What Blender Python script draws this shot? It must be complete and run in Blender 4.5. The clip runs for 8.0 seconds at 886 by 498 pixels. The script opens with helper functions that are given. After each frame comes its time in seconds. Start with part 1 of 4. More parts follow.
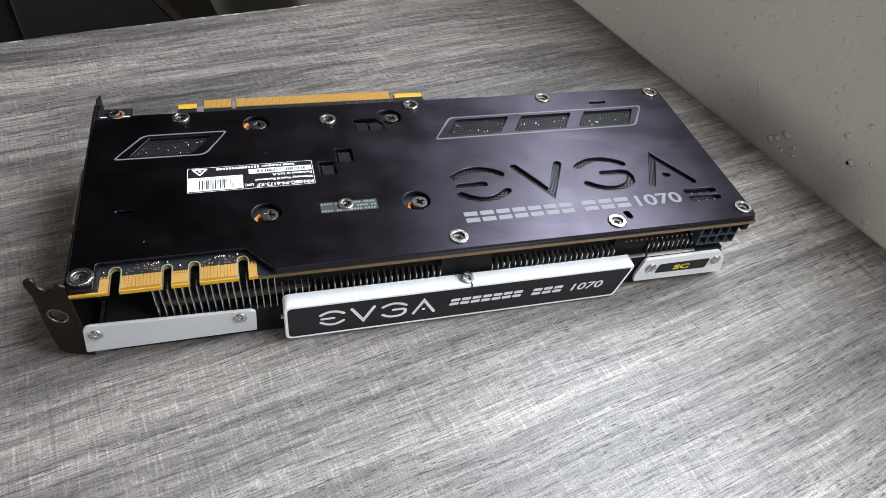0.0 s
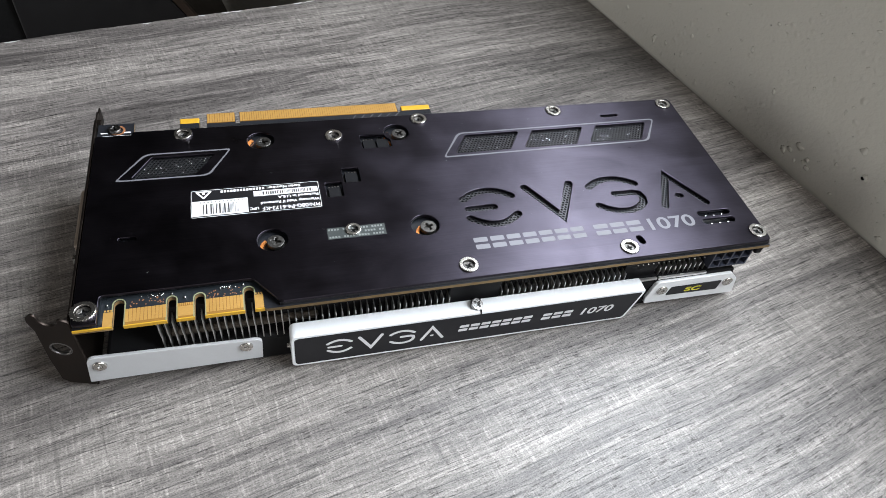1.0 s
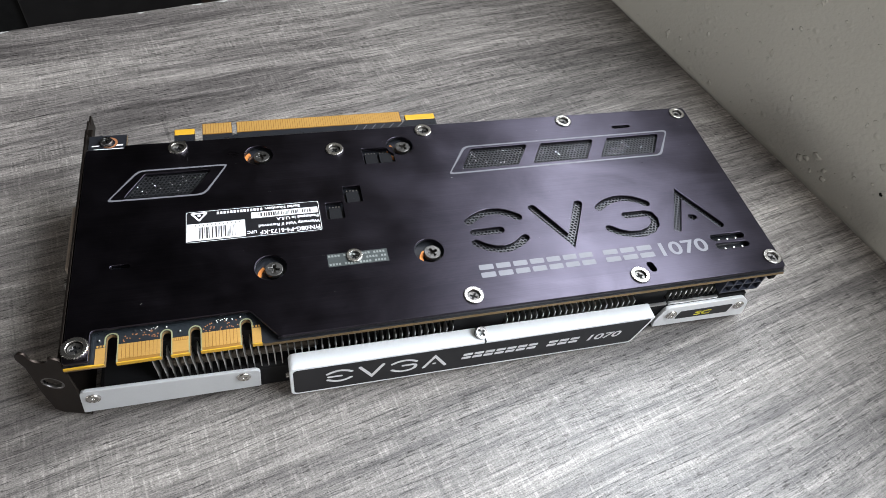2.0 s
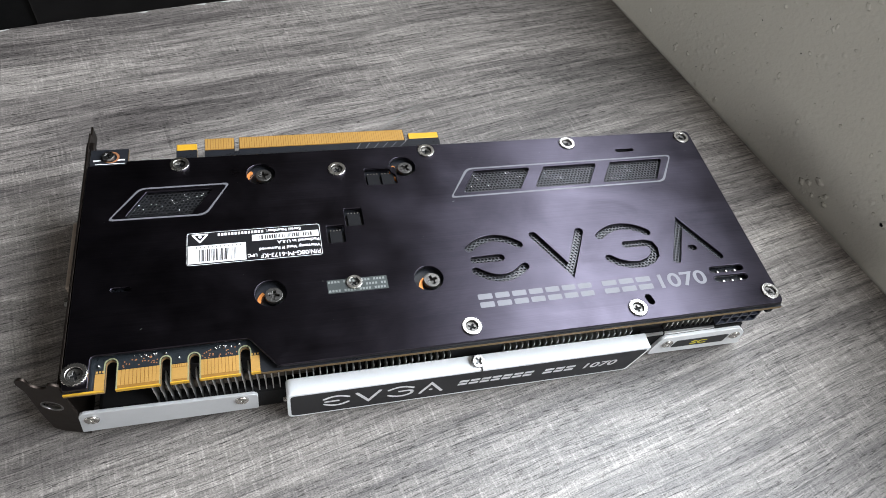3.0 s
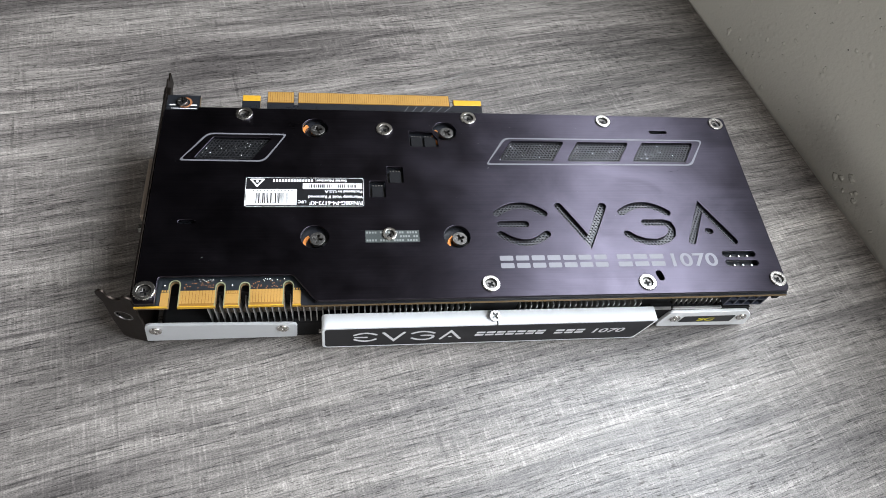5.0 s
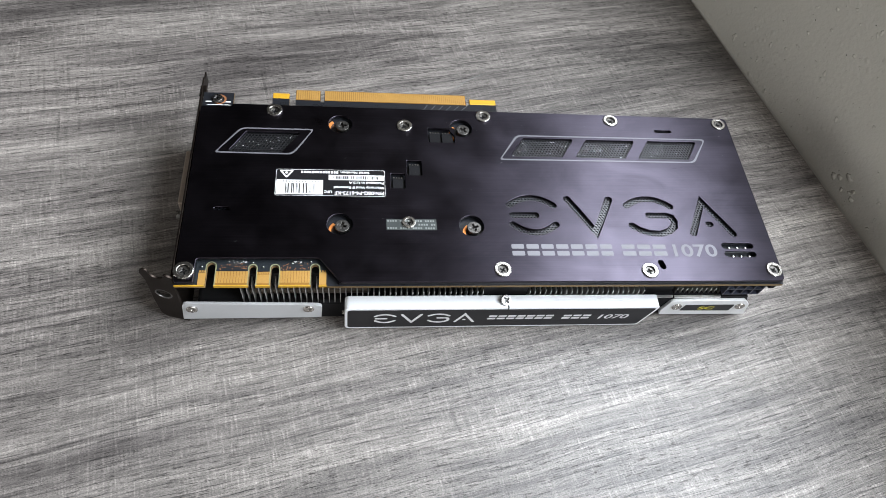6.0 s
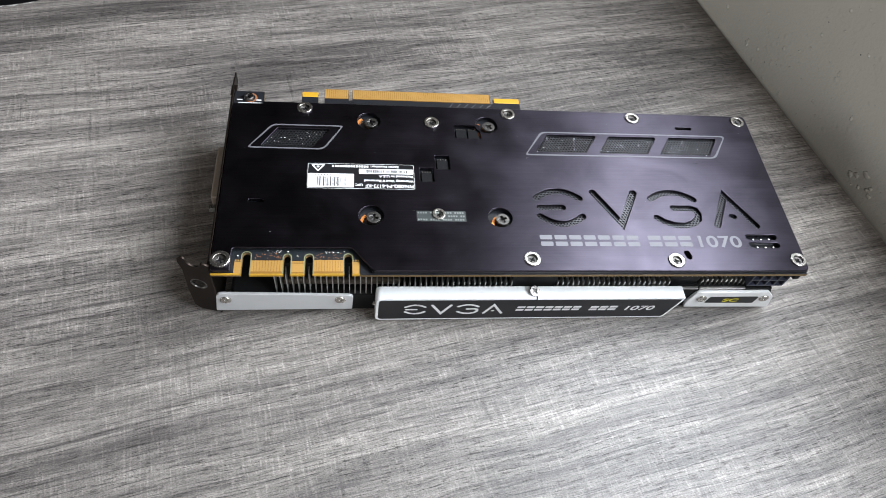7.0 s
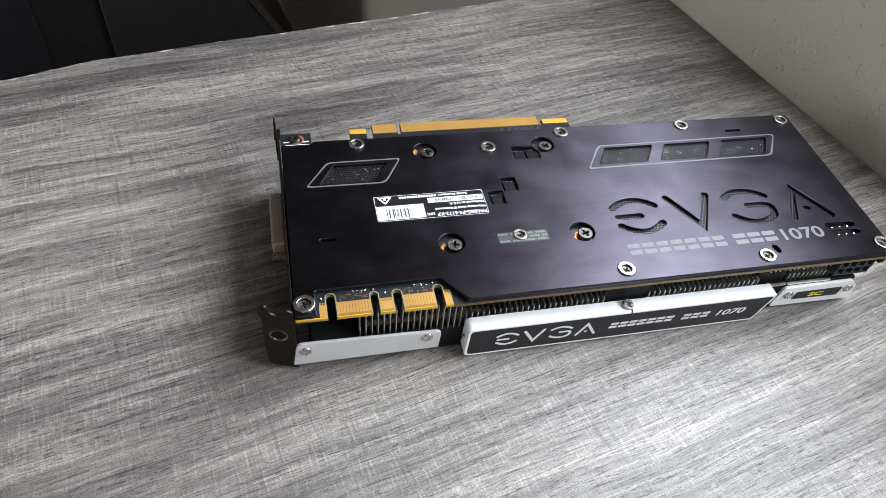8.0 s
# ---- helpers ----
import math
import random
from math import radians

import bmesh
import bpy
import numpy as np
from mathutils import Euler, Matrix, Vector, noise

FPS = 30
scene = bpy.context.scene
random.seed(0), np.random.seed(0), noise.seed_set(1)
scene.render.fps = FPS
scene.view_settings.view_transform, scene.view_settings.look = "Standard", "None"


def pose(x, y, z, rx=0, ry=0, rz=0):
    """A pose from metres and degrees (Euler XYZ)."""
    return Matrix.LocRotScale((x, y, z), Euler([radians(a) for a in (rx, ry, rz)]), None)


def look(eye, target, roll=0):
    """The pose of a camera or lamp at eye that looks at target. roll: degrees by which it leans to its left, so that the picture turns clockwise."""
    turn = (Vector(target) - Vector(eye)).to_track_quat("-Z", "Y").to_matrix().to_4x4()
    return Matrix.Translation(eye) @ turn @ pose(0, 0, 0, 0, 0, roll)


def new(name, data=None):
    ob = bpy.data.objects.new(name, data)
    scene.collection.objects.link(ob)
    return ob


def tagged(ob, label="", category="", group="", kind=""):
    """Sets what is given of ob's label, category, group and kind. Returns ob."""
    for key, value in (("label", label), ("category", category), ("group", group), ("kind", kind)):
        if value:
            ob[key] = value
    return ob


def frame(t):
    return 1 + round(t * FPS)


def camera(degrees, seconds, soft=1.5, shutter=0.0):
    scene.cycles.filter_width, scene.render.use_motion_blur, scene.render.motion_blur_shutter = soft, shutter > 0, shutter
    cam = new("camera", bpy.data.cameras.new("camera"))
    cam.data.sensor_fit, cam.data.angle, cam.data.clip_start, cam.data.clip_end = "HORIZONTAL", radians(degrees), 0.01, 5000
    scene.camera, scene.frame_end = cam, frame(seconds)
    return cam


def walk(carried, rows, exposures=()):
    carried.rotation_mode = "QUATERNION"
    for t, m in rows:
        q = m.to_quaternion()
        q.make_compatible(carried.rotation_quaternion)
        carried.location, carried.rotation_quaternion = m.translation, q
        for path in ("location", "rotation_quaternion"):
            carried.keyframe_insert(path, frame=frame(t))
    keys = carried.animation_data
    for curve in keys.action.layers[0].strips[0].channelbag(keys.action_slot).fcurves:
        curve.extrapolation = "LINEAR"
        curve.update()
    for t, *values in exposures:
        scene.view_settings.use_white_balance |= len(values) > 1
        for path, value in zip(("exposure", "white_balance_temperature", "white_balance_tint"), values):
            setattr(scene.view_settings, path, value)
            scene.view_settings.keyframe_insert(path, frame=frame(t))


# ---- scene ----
cam = camera(66.6, 8.0, soft=0.8, shutter=0.22)
PATH = [
    (0, (0.06650, -0.16698, 0.21545), (0.13810, 0.03215, 0.00280), 7.668),
    (0.5, (0.06710, -0.15848, 0.22350), (0.13812, 0.03691, 0.00722), 7.905),
    (1, (0.06621, -0.14791, 0.22559), (0.13689, 0.04235, 0.00467), 8.503),
    (1.5, (0.06848, -0.13785, 0.23003), (0.13802, 0.04696, 0.00419), 8.988),
    (2.8, (0.07015, -0.10836, 0.24326), (0.13774, 0.06119, 0.00517), 11.559),
    (3, (0.07103, -0.10913, 0.24644), (0.13909, 0.06047, 0.00853), 12.127),
    (3.5, (0.07957, -0.10849, 0.25540), (0.14411, 0.05583, 0.01284), 13.465),
    (4, (0.07990, -0.11061, 0.25788), (0.13702, 0.04790, 0.00967), 13.742),
    (4.5, (0.07732, -0.11523, 0.26202), (0.12702, 0.04078, 0.01065), 13.271),
    (6, (0.07044, -0.13983, 0.28135), (0.10987, 0.01953, 0.03025), 11.588),
    (6.5, (0.06706, -0.14598, 0.28300), (0.10454, 0.01600, 0.03328), 11.063),
    (7, (0.05695, -0.15359, 0.27560), (0.09628, 0.01482, 0.03047), 10.722),
    (7.5, (0.02306, -0.15360, 0.25802), (0.07429, 0.02708, 0.02407), 9.704),
    (8, (0.00460, -0.14938, 0.24519), (0.06540, 0.03977, 0.02042), 7.844),
]
EXPOSURES = [(0.0, 0.0), (8.0, 0.0)]
walk(cam, [(t, look(eye, target, roll)) for t, eye, target, roll in PATH], EXPOSURES)

# ---- world and lights ----
MM = 0.001
DESK_TURN = 12.1            # degrees from the card's long side to the desk's far edge
WALL_U, EDGE_V = 0.3487, 0.2458   # wall face and desk edge, in the desk's own axes
DESK = pose(0, 0, 0, 0, 0, DESK_TURN)
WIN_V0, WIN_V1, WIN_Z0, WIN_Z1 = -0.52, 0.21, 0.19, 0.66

ROOM_U0, ROOM_V0, ROOM_V1, FLOOR_Z, CEIL_Z = -3.0, -1.05, 2.9, -0.75, 1.65
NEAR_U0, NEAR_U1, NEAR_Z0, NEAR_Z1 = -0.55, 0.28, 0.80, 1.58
FAR_V0, FAR_V1, FAR_Z0, FAR_Z1 = -0.60, 0.60, -0.20, 1.00

world = bpy.data.worlds.new("world")
scene.world = world
world.use_nodes = True
wn = world.node_tree
sky = wn.nodes.new("ShaderNodeTexSky")
sky.sky_type = "NISHITA"
sky.sun_disc = False
sky.sun_elevation, sky.sun_rotation = radians(40), radians(90)
wn.nodes["Background"].inputs["Strength"].default_value = 0.08
wn.links.new(sky.outputs[0], wn.nodes["Background"].inputs["Color"])


def area(name, m, sx, sy, watts, colour):
    lamp = bpy.data.lights.new(name, "AREA")
    lamp.shape, lamp.size, lamp.size_y, lamp.energy, lamp.color = "RECTANGLE", sx, sy, watts, colour
    ob = new(name, lamp)
    ob.matrix_world = m
    return ob


# daylight in the window above the desk, then two added fill lamps
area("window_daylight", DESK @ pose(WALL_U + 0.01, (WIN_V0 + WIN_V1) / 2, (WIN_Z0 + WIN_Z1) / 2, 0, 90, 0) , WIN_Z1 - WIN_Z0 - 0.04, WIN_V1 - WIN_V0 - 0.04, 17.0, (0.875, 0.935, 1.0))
# unseen fill from behind the viewer; no source is known there
area("near_fill_lamp", DESK @ pose((NEAR_U0 + NEAR_U1) / 2, ROOM_V0 - 0.05, (NEAR_Z0 + NEAR_Z1) / 2, 90, 0, 0), NEAR_U1 - NEAR_U0 - 0.04, NEAR_Z1 - NEAR_Z0 - 0.04, 7.5, (1.0, 0.95, 0.90))
# unseen fill from across the room, added to lift the desk's wall
area("far_fill_lamp", DESK @ pose(ROOM_U0 - 0.05, (FAR_V0 + FAR_V1) / 2, (FAR_Z0 + FAR_Z1) / 2, 0, -90, 0), FAR_Z1 - FAR_Z0 - 0.04, FAR_V1 - FAR_V0 - 0.04, 18.0, (1.0, 0.97, 0.92))


# ---- materials ----
def material(name):
    mat = bpy.data.materials.new(name)
    mat.use_nodes = True
    nt = mat.node_tree
    return mat, nt, nt.nodes["Principled BSDF"]


def node(nt, kind, **values):
    n = nt.nodes.new(kind)
    for key, value in values.items():
        n.inputs[key.replace("_", " ")].default_value = value
    return n


def coords(nt, scale=(1, 1, 1), turn=0.0):
    tc = nt.nodes.new("ShaderNodeTexCoord")
    mp = nt.nodes.new("ShaderNodeMapping")
    mp.inputs["Scale"].default_value = scale
    mp.inputs["Rotation"].default_value = (0, 0, radians(turn))
    nt.links.new(tc.outputs["Object"], mp.inputs["Vector"])
    return mp.outputs["Vector"]


def noise_of(nt, vector, scale, detail=3.0, rough=0.55, distortion=0.0):
    n = node(nt, "ShaderNodeTexNoise", Scale=scale, Detail=detail, Roughness=rough, Distortion=distortion)
    nt.links.new(vector, n.inputs["Vector"])
    return n.outputs["Fac"]


def ramp(nt, fac, stops):
    r = nt.nodes.new("ShaderNodeValToRGB")
    el = r.color_ramp.elements
    while len(el) < len(stops):
        el.new(0.5)
    for e, (p, c) in zip(el, stops):
        e.position = p
        e.color = (*c, 1) if len(c) == 3 else c
    nt.links.new(fac, r.inputs["Fac"])
    return r.outputs["Color"]


def grey(v):
    return (v, v, v)


def mix(nt, fac, a, b, mode="MIX"):
    m = nt.nodes.new("ShaderNodeMix")
    m.data_type, m.blend_type = "RGBA", mode
    for sock, val in ((m.inputs["Factor"], fac), (m.inputs["A"], a), (m.inputs["B"], b)):
        if isinstance(val, (int, float)):
            sock.default_value = val
        elif isinstance(val, tuple):
            sock.default_value = (*val, 1)
        else:
            nt.links.new(val, sock)
    return m.outputs["Result"]


def math_of(nt, op, a, b):
    m = nt.nodes.new("ShaderNodeMath")
    m.operation = op
    for sock, val in zip(m.inputs, (a, b)):
        if isinstance(val, (int, float)):
            sock.default_value = val
        else:
            nt.links.new(val, sock)
    return m.outputs[0]


def bump(nt, bsdf, height, strength, distance):
    b = node(nt, "ShaderNodeBump", Strength=strength, Distance=distance)
    nt.links.new(height, b.inputs["Height"])
    nt.links.new(b.outputs["Normal"], bsdf.inputs["Normal"])


def plain(name, colour, rough=0.5, metal=0.0, vary=0.12, scale=300.0, relief=0.0, **more):
    """A surface with slight variation in colour and gloss at two scales."""
    mat, nt, bsdf = material(name)
    v = coords(nt)
    fine, broad = noise_of(nt, v, scale * 4, 4), noise_of(nt, v, scale * 0.35, 3)
    both = math_of(nt, "ADD", math_of(nt, "MULTIPLY", fine, 0.5), math_of(nt, "MULTIPLY", broad, 0.5))
    col = ramp(nt, both, [(0.3, tuple(c * (1 - vary) for c in colour)), (0.7, tuple(min(1, c * (1 + vary)) for c in colour))])
    nt.links.new(col, bsdf.inputs["Base Color"])
    nt.links.new(ramp(nt, both, [(0.3, grey(max(0.02, rough * 0.85))), (0.7, grey(min(1, rough * 1.15)))]), bsdf.inputs["Roughness"])
    bsdf.inputs["Metallic"].default_value = metal
    for key, value in more.items():
        bsdf.inputs[key.replace("_", " ")].default_value = value
    if relief:
        bump(nt, bsdf, fine, 0.5, relief)
    return mat


def wood_laminate():
    """Grey weathered oak print: bands, fibres, pores along the grain and saw marks across it."""
    mat, nt, bsdf = material("grey_oak_laminate")
    tc = nt.nodes.new("ShaderNodeTexCoord")
    warp = node(nt, "ShaderNodeTexNoise", Scale=5.5, Detail=2.0)
    nt.links.new(tc.outputs["Object"], warp.inputs["Vector"])
    sub = nt.nodes.new("ShaderNodeVectorMath")
    sub.operation = "MULTIPLY_ADD"
    nt.links.new(warp.outputs["Color"], sub.inputs[0])
    sub.inputs[1].default_value = (0.0, 0.014, 0.0)
    nt.links.new(tc.outputs["Object"], sub.inputs[2])

    def stretched(sx, sy, turn=0.0):
        mp = nt.nodes.new("ShaderNodeMapping")
        mp.inputs["Scale"].default_value = (sx, sy, 1)
        mp.inputs["Rotation"].default_value = (0, 0, radians(turn))
        nt.links.new(sub.outputs[0], mp.inputs["Vector"])
        return mp.outputs["Vector"]

    def times(col, fac, stops):
        return mix(nt, 1.0, col, ramp(nt, fac, [(p, grey(v)) for p, v in stops]), "MULTIPLY")

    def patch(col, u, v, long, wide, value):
        """An area of the desk top paler or darker than the rest, fading out at its ends."""
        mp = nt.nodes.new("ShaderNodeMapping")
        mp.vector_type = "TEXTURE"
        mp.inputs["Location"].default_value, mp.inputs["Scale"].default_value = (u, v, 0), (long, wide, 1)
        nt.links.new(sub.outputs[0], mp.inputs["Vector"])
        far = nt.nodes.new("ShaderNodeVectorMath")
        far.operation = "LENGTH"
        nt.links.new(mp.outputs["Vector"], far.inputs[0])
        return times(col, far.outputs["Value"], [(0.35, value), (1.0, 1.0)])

    g = 4.0
    broad = noise_of(nt, stretched(4.5, 34.0, g), 1.0, 3, 0.5, 0.4)
    bands = noise_of(nt, stretched(8.5, 175.0, g), 1.0, 5, 0.62, 0.6)
    fibre = noise_of(nt, stretched(44.0, 820.0, g), 1.0, 4, 0.70, 0.3)
    dashes = noise_of(nt, stretched(190.0, 1500.0, g), 1.0, 3, 0.60, 0.2)
    pores = noise_of(nt, stretched(34.0, 1500.0, g), 1.0, 2, 0.55)
    speck = noise_of(nt, stretched(1300.0, 2100.0, g), 1.0, 3, 0.65)
    pale_cuts = noise_of(nt, stretched(900.0, 90.0, g + 3), 1.0, 2, 0.6)
    dark_cuts = noise_of(nt, stretched(420.0, 22.0, g - 1), 1.0, 2, 0.6)
    long_cuts = noise_of(nt, stretched(115.0, 4.0, g + 2), 1.0, 1, 0.4)
    pale_zone = ramp(nt, noise_of(nt, stretched(9.0, 13.0), 1.0, 2), [(0.38, grey(0.2)), (0.54, grey(1.0))])
    dark_zone = ramp(nt, noise_of(nt, stretched(13.0, 19.0, 40), 1.0, 2), [(0.48, grey(0.0)), (0.64, grey(1.0))])
    dash_zone = ramp(nt, noise_of(nt, stretched(11.0, 60.0, g), 1.0, 2), [(0.38, grey(0.4)), (0.58, grey(1.0))])
    total = math_of(nt, "ADD", math_of(nt, "MULTIPLY", broad, 0.42), math_of(nt, "MULTIPLY", bands, 0.58))
    col = ramp(nt, total, [(0.34, (0.061, 0.0545, 0.0515)), (0.43, (0.110, 0.099, 0.0935)), (0.51, (0.172, 0.157, 0.1455)), (0.64, (0.284, 0.261, 0.240))])
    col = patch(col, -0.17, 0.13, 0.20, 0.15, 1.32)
    # a darker board of the print
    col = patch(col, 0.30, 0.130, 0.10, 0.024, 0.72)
    # tan boards by the wall, painted paler still to make up for missing light
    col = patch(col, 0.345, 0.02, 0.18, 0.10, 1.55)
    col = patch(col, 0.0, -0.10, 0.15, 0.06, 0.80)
    col = times(col, fibre, [(0.30, 0.46), (0.45, 0.86), (0.55, 1.10), (0.70, 1.48)])
    col = times(col, speck, [(0.30, 0.54), (0.70, 1.46)])
    col = times(col, pores, [(0.35, 0.36), (0.42, 1.0)])
    dark = ramp(nt, dashes, [(0.36, grey(0.42)), (0.45, grey(1.0))])
    col = mix(nt, dash_zone, col, mix(nt, 1.0, col, dark, "MULTIPLY"))
    col = mix(nt, pale_zone, col, times(col, pale_cuts, [(0.40, 0.90), (0.56, 1.0), (0.66, 1.38)]))
    col = mix(nt, dark_zone, col, times(col, dark_cuts, [(0.33, 0.66), (0.43, 1.0)]))
    col = times(col, long_cuts, [(0.488, 1.0), (0.496, 0.82), (0.502, 1.0), (0.512, 1.12), (0.52, 1.0)])
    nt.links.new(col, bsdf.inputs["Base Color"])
    gloss = math_of(nt, "MULTIPLY", dark, ramp(nt, speck, [(0.34, grey(0.72)), (0.5, grey(1.0))]))
    nt.links.new(ramp(nt, gloss, [(0.3, grey(0.66)), (1.0, grey(0.47))]), bsdf.inputs["Roughness"])
    nt.links.new(ramp(nt, gloss, [(0.3, grey(0.25)), (1.0, grey(0.75))]), bsdf.inputs["Specular IOR Level"])
    relief = math_of(nt, "ADD", math_of(nt, "MULTIPLY", dashes, 0.6), math_of(nt, "MULTIPLY", pale_cuts, 0.4))
    bump(nt, bsdf, relief, 0.35, 0.0002)
    return mat


def wall_paint():
    mat, nt, bsdf = material("grey_wall_paint")
    v = coords(nt)
    broad, mid, fine = noise_of(nt, v, 7.0, 3), noise_of(nt, v, 130.0, 4, 0.6, 0.2), noise_of(nt, v, 520.0, 4, 0.65)
    col = ramp(nt, broad, [(0.3, (0.68, 0.662, 0.605)), (0.7, (0.74, 0.722, 0.66))])
    nt.links.new(col, bsdf.inputs["Base Color"])
    bsdf.inputs["Roughness"].default_value = 0.55
    spots = node(nt, "ShaderNodeTexVoronoi", Scale=170.0)
    nt.links.new(v, spots.inputs["Vector"])
    dabs = ramp(nt, spots.outputs["Distance"], [(0.05, grey(1.0)), (0.32, grey(0.0))])
    keep = ramp(nt, noise_of(nt, v, 45.0, 2), [(0.52, grey(0.0)), (0.66, grey(1.0))])
    h = math_of(nt, "ADD", math_of(nt, "MULTIPLY", mid, 0.26), math_of(nt, "MULTIPLY", fine, 0.30))
    h = math_of(nt, "ADD", h, math_of(nt, "MULTIPLY", math_of(nt, "MULTIPLY", dabs, keep), 0.5))
    bump(nt, bsdf, h, 0.5, 0.0025)
    return mat


def brushed(name, colour, rough, aniso):
    """Anodised metal, brushed along the card's long side."""
    mat, nt, bsdf = material(name)
    streak = noise_of(nt, coords(nt, (18.0, 2600.0, 1.0)), 1.0, 3, 0.6)
    cloud = noise_of(nt, coords(nt), 42.0, 4, 0.6)
    smear = noise_of(nt, coords(nt, (12.0, 90.0, 1.0), 8), 1.0, 3)
    col = ramp(nt, streak, [(0.25, tuple(c * 0.86 for c in colour)), (0.75, tuple(c * 1.14 for c in colour))])
    haze = noise_of(nt, coords(nt, (1.0, 1.6, 1.0)), 26.0, 5, 0.62, 0.6)
    col = mix(nt, 1.0, col, ramp(nt, haze, [(0.34, grey(0.80)), (0.50, grey(1.0)), (0.66, grey(1.22))]), "MULTIPLY")
    nt.links.new(col, bsdf.inputs["Base Color"])
    r = math_of(nt, "ADD", math_of(nt, "MULTIPLY", cloud, 0.42), math_of(nt, "MULTIPLY", smear, 0.12))
    r = math_of(nt, "ADD", r, math_of(nt, "MULTIPLY", streak, 0.08))
    nt.links.new(math_of(nt, "ADD", r, rough - 0.31), bsdf.inputs["Roughness"])
    bsdf.inputs["Metallic"].default_value = 1.0
    bsdf.inputs["Anisotropic"].default_value = aniso
    tan = nt.nodes.new("ShaderNodeTangent")
    tan.direction_type, tan.uv_map = "UV_MAP", "across"
    nt.links.new(tan.outputs["Tangent"], bsdf.inputs["Tangent"])
    bump(nt, bsdf, streak, 0.12, 0.00004)
    return mat


WOOD, WALL = wood_laminate(), wall_paint()
PLATE = brushed("purple_black_anodised_metal", (0.0375, 0.0338, 0.0440), 0.37, 0.79)
PLATE_EDGE = plain("anodised_edge", (0.03, 0.03, 0.034), 0.35, 0.6)
PRINT = plain("silver_print", (0.165, 0.165, 0.18), 0.55, 0.0, 0.05, Specular_IOR_Level=0.2)
WHITE_PRINT = plain("white_panel_print", (0.62, 0.62, 0.63), 0.5, 0.0, 0.05)
TRIM = plain("grey_outline_print", (0.105, 0.105, 0.118), 0.45, 0.0, 0.06)
SCREEN = plain("black_perforated_steel", (0.048, 0.048, 0.052), 0.4, 0.8, 0.2)
PCB = plain("black_circuit_board", (0.012, 0.013, 0.016), 0.3, 0.0, 0.3, Coat_Weight=0.4)
PCB_BLUE = plain("dark_blue_solder_mask", (0.013, 0.016, 0.019), 0.3, 0.0, 0.3, Coat_Weight=0.5)
PCB_EDGE = plain("olive_board_edge", (0.13, 0.082, 0.032), 0.6, 0.0, 0.2)
GOLD = plain("gold_contacts", (0.47, 0.268, 0.075), 0.36, 0.4, 0.12)
FINGER = plain("bronze_finger_base", (0.24, 0.12, 0.022), 0.5, 0.2, 0.12)
AMBER = plain("amber_board_edge", (0.50, 0.28, 0.02), 0.45, 0.1, 0.1)
COPPER = plain("copper_orange_ring", (0.72, 0.27, 0.07), 0.4, 0.5, 0.15)
STEEL = plain("nickel_plated_steel", (0.55, 0.53, 0.50), 0.26, 1.0, 0.12)
DARK_STEEL = plain("dark_nickel_screw", (0.22, 0.215, 0.21), 0.28, 1.0, 0.15)
PORT = plain("dull_tan_port_shell", (0.36, 0.30, 0.25), 0.45, 0.35, 0.2, 150.0)
SCREW = plain("worn_nickel_screw", (0.125, 0.12, 0.115), 0.42, 1.0, 0.35, 700.0)
BRACKET = plain("bracket_steel", (0.036, 0.029, 0.025), 0.48, 1.0, 0.30, 120.0)
VIA = plain("dull_copper_dot", (0.30, 0.13, 0.06), 0.45, 0.3, 0.2)
NOTCH = plain("pale_olive_notch_rim", (0.19, 0.195, 0.11), 0.5, 0.0, 0.15)
PIPE = plain("dull_heat_pipe", (0.10, 0.085, 0.07), 0.45, 0.8, 0.2)
ALU = plain("silver_painted_plate", (0.54, 0.55, 0.565), 0.38, 0.25, 0.04, relief=0.00002)
BRIGHT_ALU = plain("bright_silver_plate", (0.74, 0.75, 0.76), 0.36, 0.15, 0.04, relief=0.00002)
WHITE_BAR = plain("white_satin_plastic", (0.74, 0.76, 0.78), 0.32, 0.0, 0.03)
GLOSS_BLACK = plain("black_acrylic_panel", (0.012, 0.012, 0.014), 0.38, 0.0, 0.35, 900.0, Specular_IOR_Level=0.22)
PLASTIC = plain("black_shroud_plastic", (0.008, 0.008, 0.0085), 0.55, 0.0, 0.2, Specular_IOR_Level=0.10)
FIN = plain("aluminium_fin", (0.58, 0.57, 0.56), 0.42, 1.0, 0.1)
CHIP = plain("black_chip_epoxy", (0.009, 0.009, 0.010), 0.55, 0.0, 0.2, Specular_IOR_Level=0.08)
SOLDER = plain("bright_solder", (0.70, 0.71, 0.71), 0.24, 1.0, 0.05)
LABEL_BLACK = plain("black_label_paper", (0.010, 0.010, 0.011), 0.42, 0.0, 0.15, Specular_IOR_Level=0.10)
WHITE_INK = plain("white_label_ink", (0.80, 0.80, 0.80), 0.5, 0.0, 0.03)
BLACK_INK = plain("black_label_ink", (0.015, 0.015, 0.015), 0.5)
VOID_GREY = plain("dark_foil_seal", (0.06, 0.068, 0.068), 0.35, 0.4, 0.15)
VOID_INK = plain("pale_foil_print", (0.19, 0.205, 0.20), 0.4, 0.3)
YELLOW_INK = plain("yellow_print", (0.62, 0.55, 0.03), 0.45)
SOCKET = plain("grey_black_connector", (0.032, 0.036, 0.052), 0.35)
CORE = plain("pale_particle_core", (0.44, 0.43, 0.42), 0.85, 0.0, 0.25, 400.0, relief=0.0004)
FLOOR = plain("dark_brown_floor", (0.055, 0.048, 0.040), 0.6, 0.0, 0.35, 8.0)
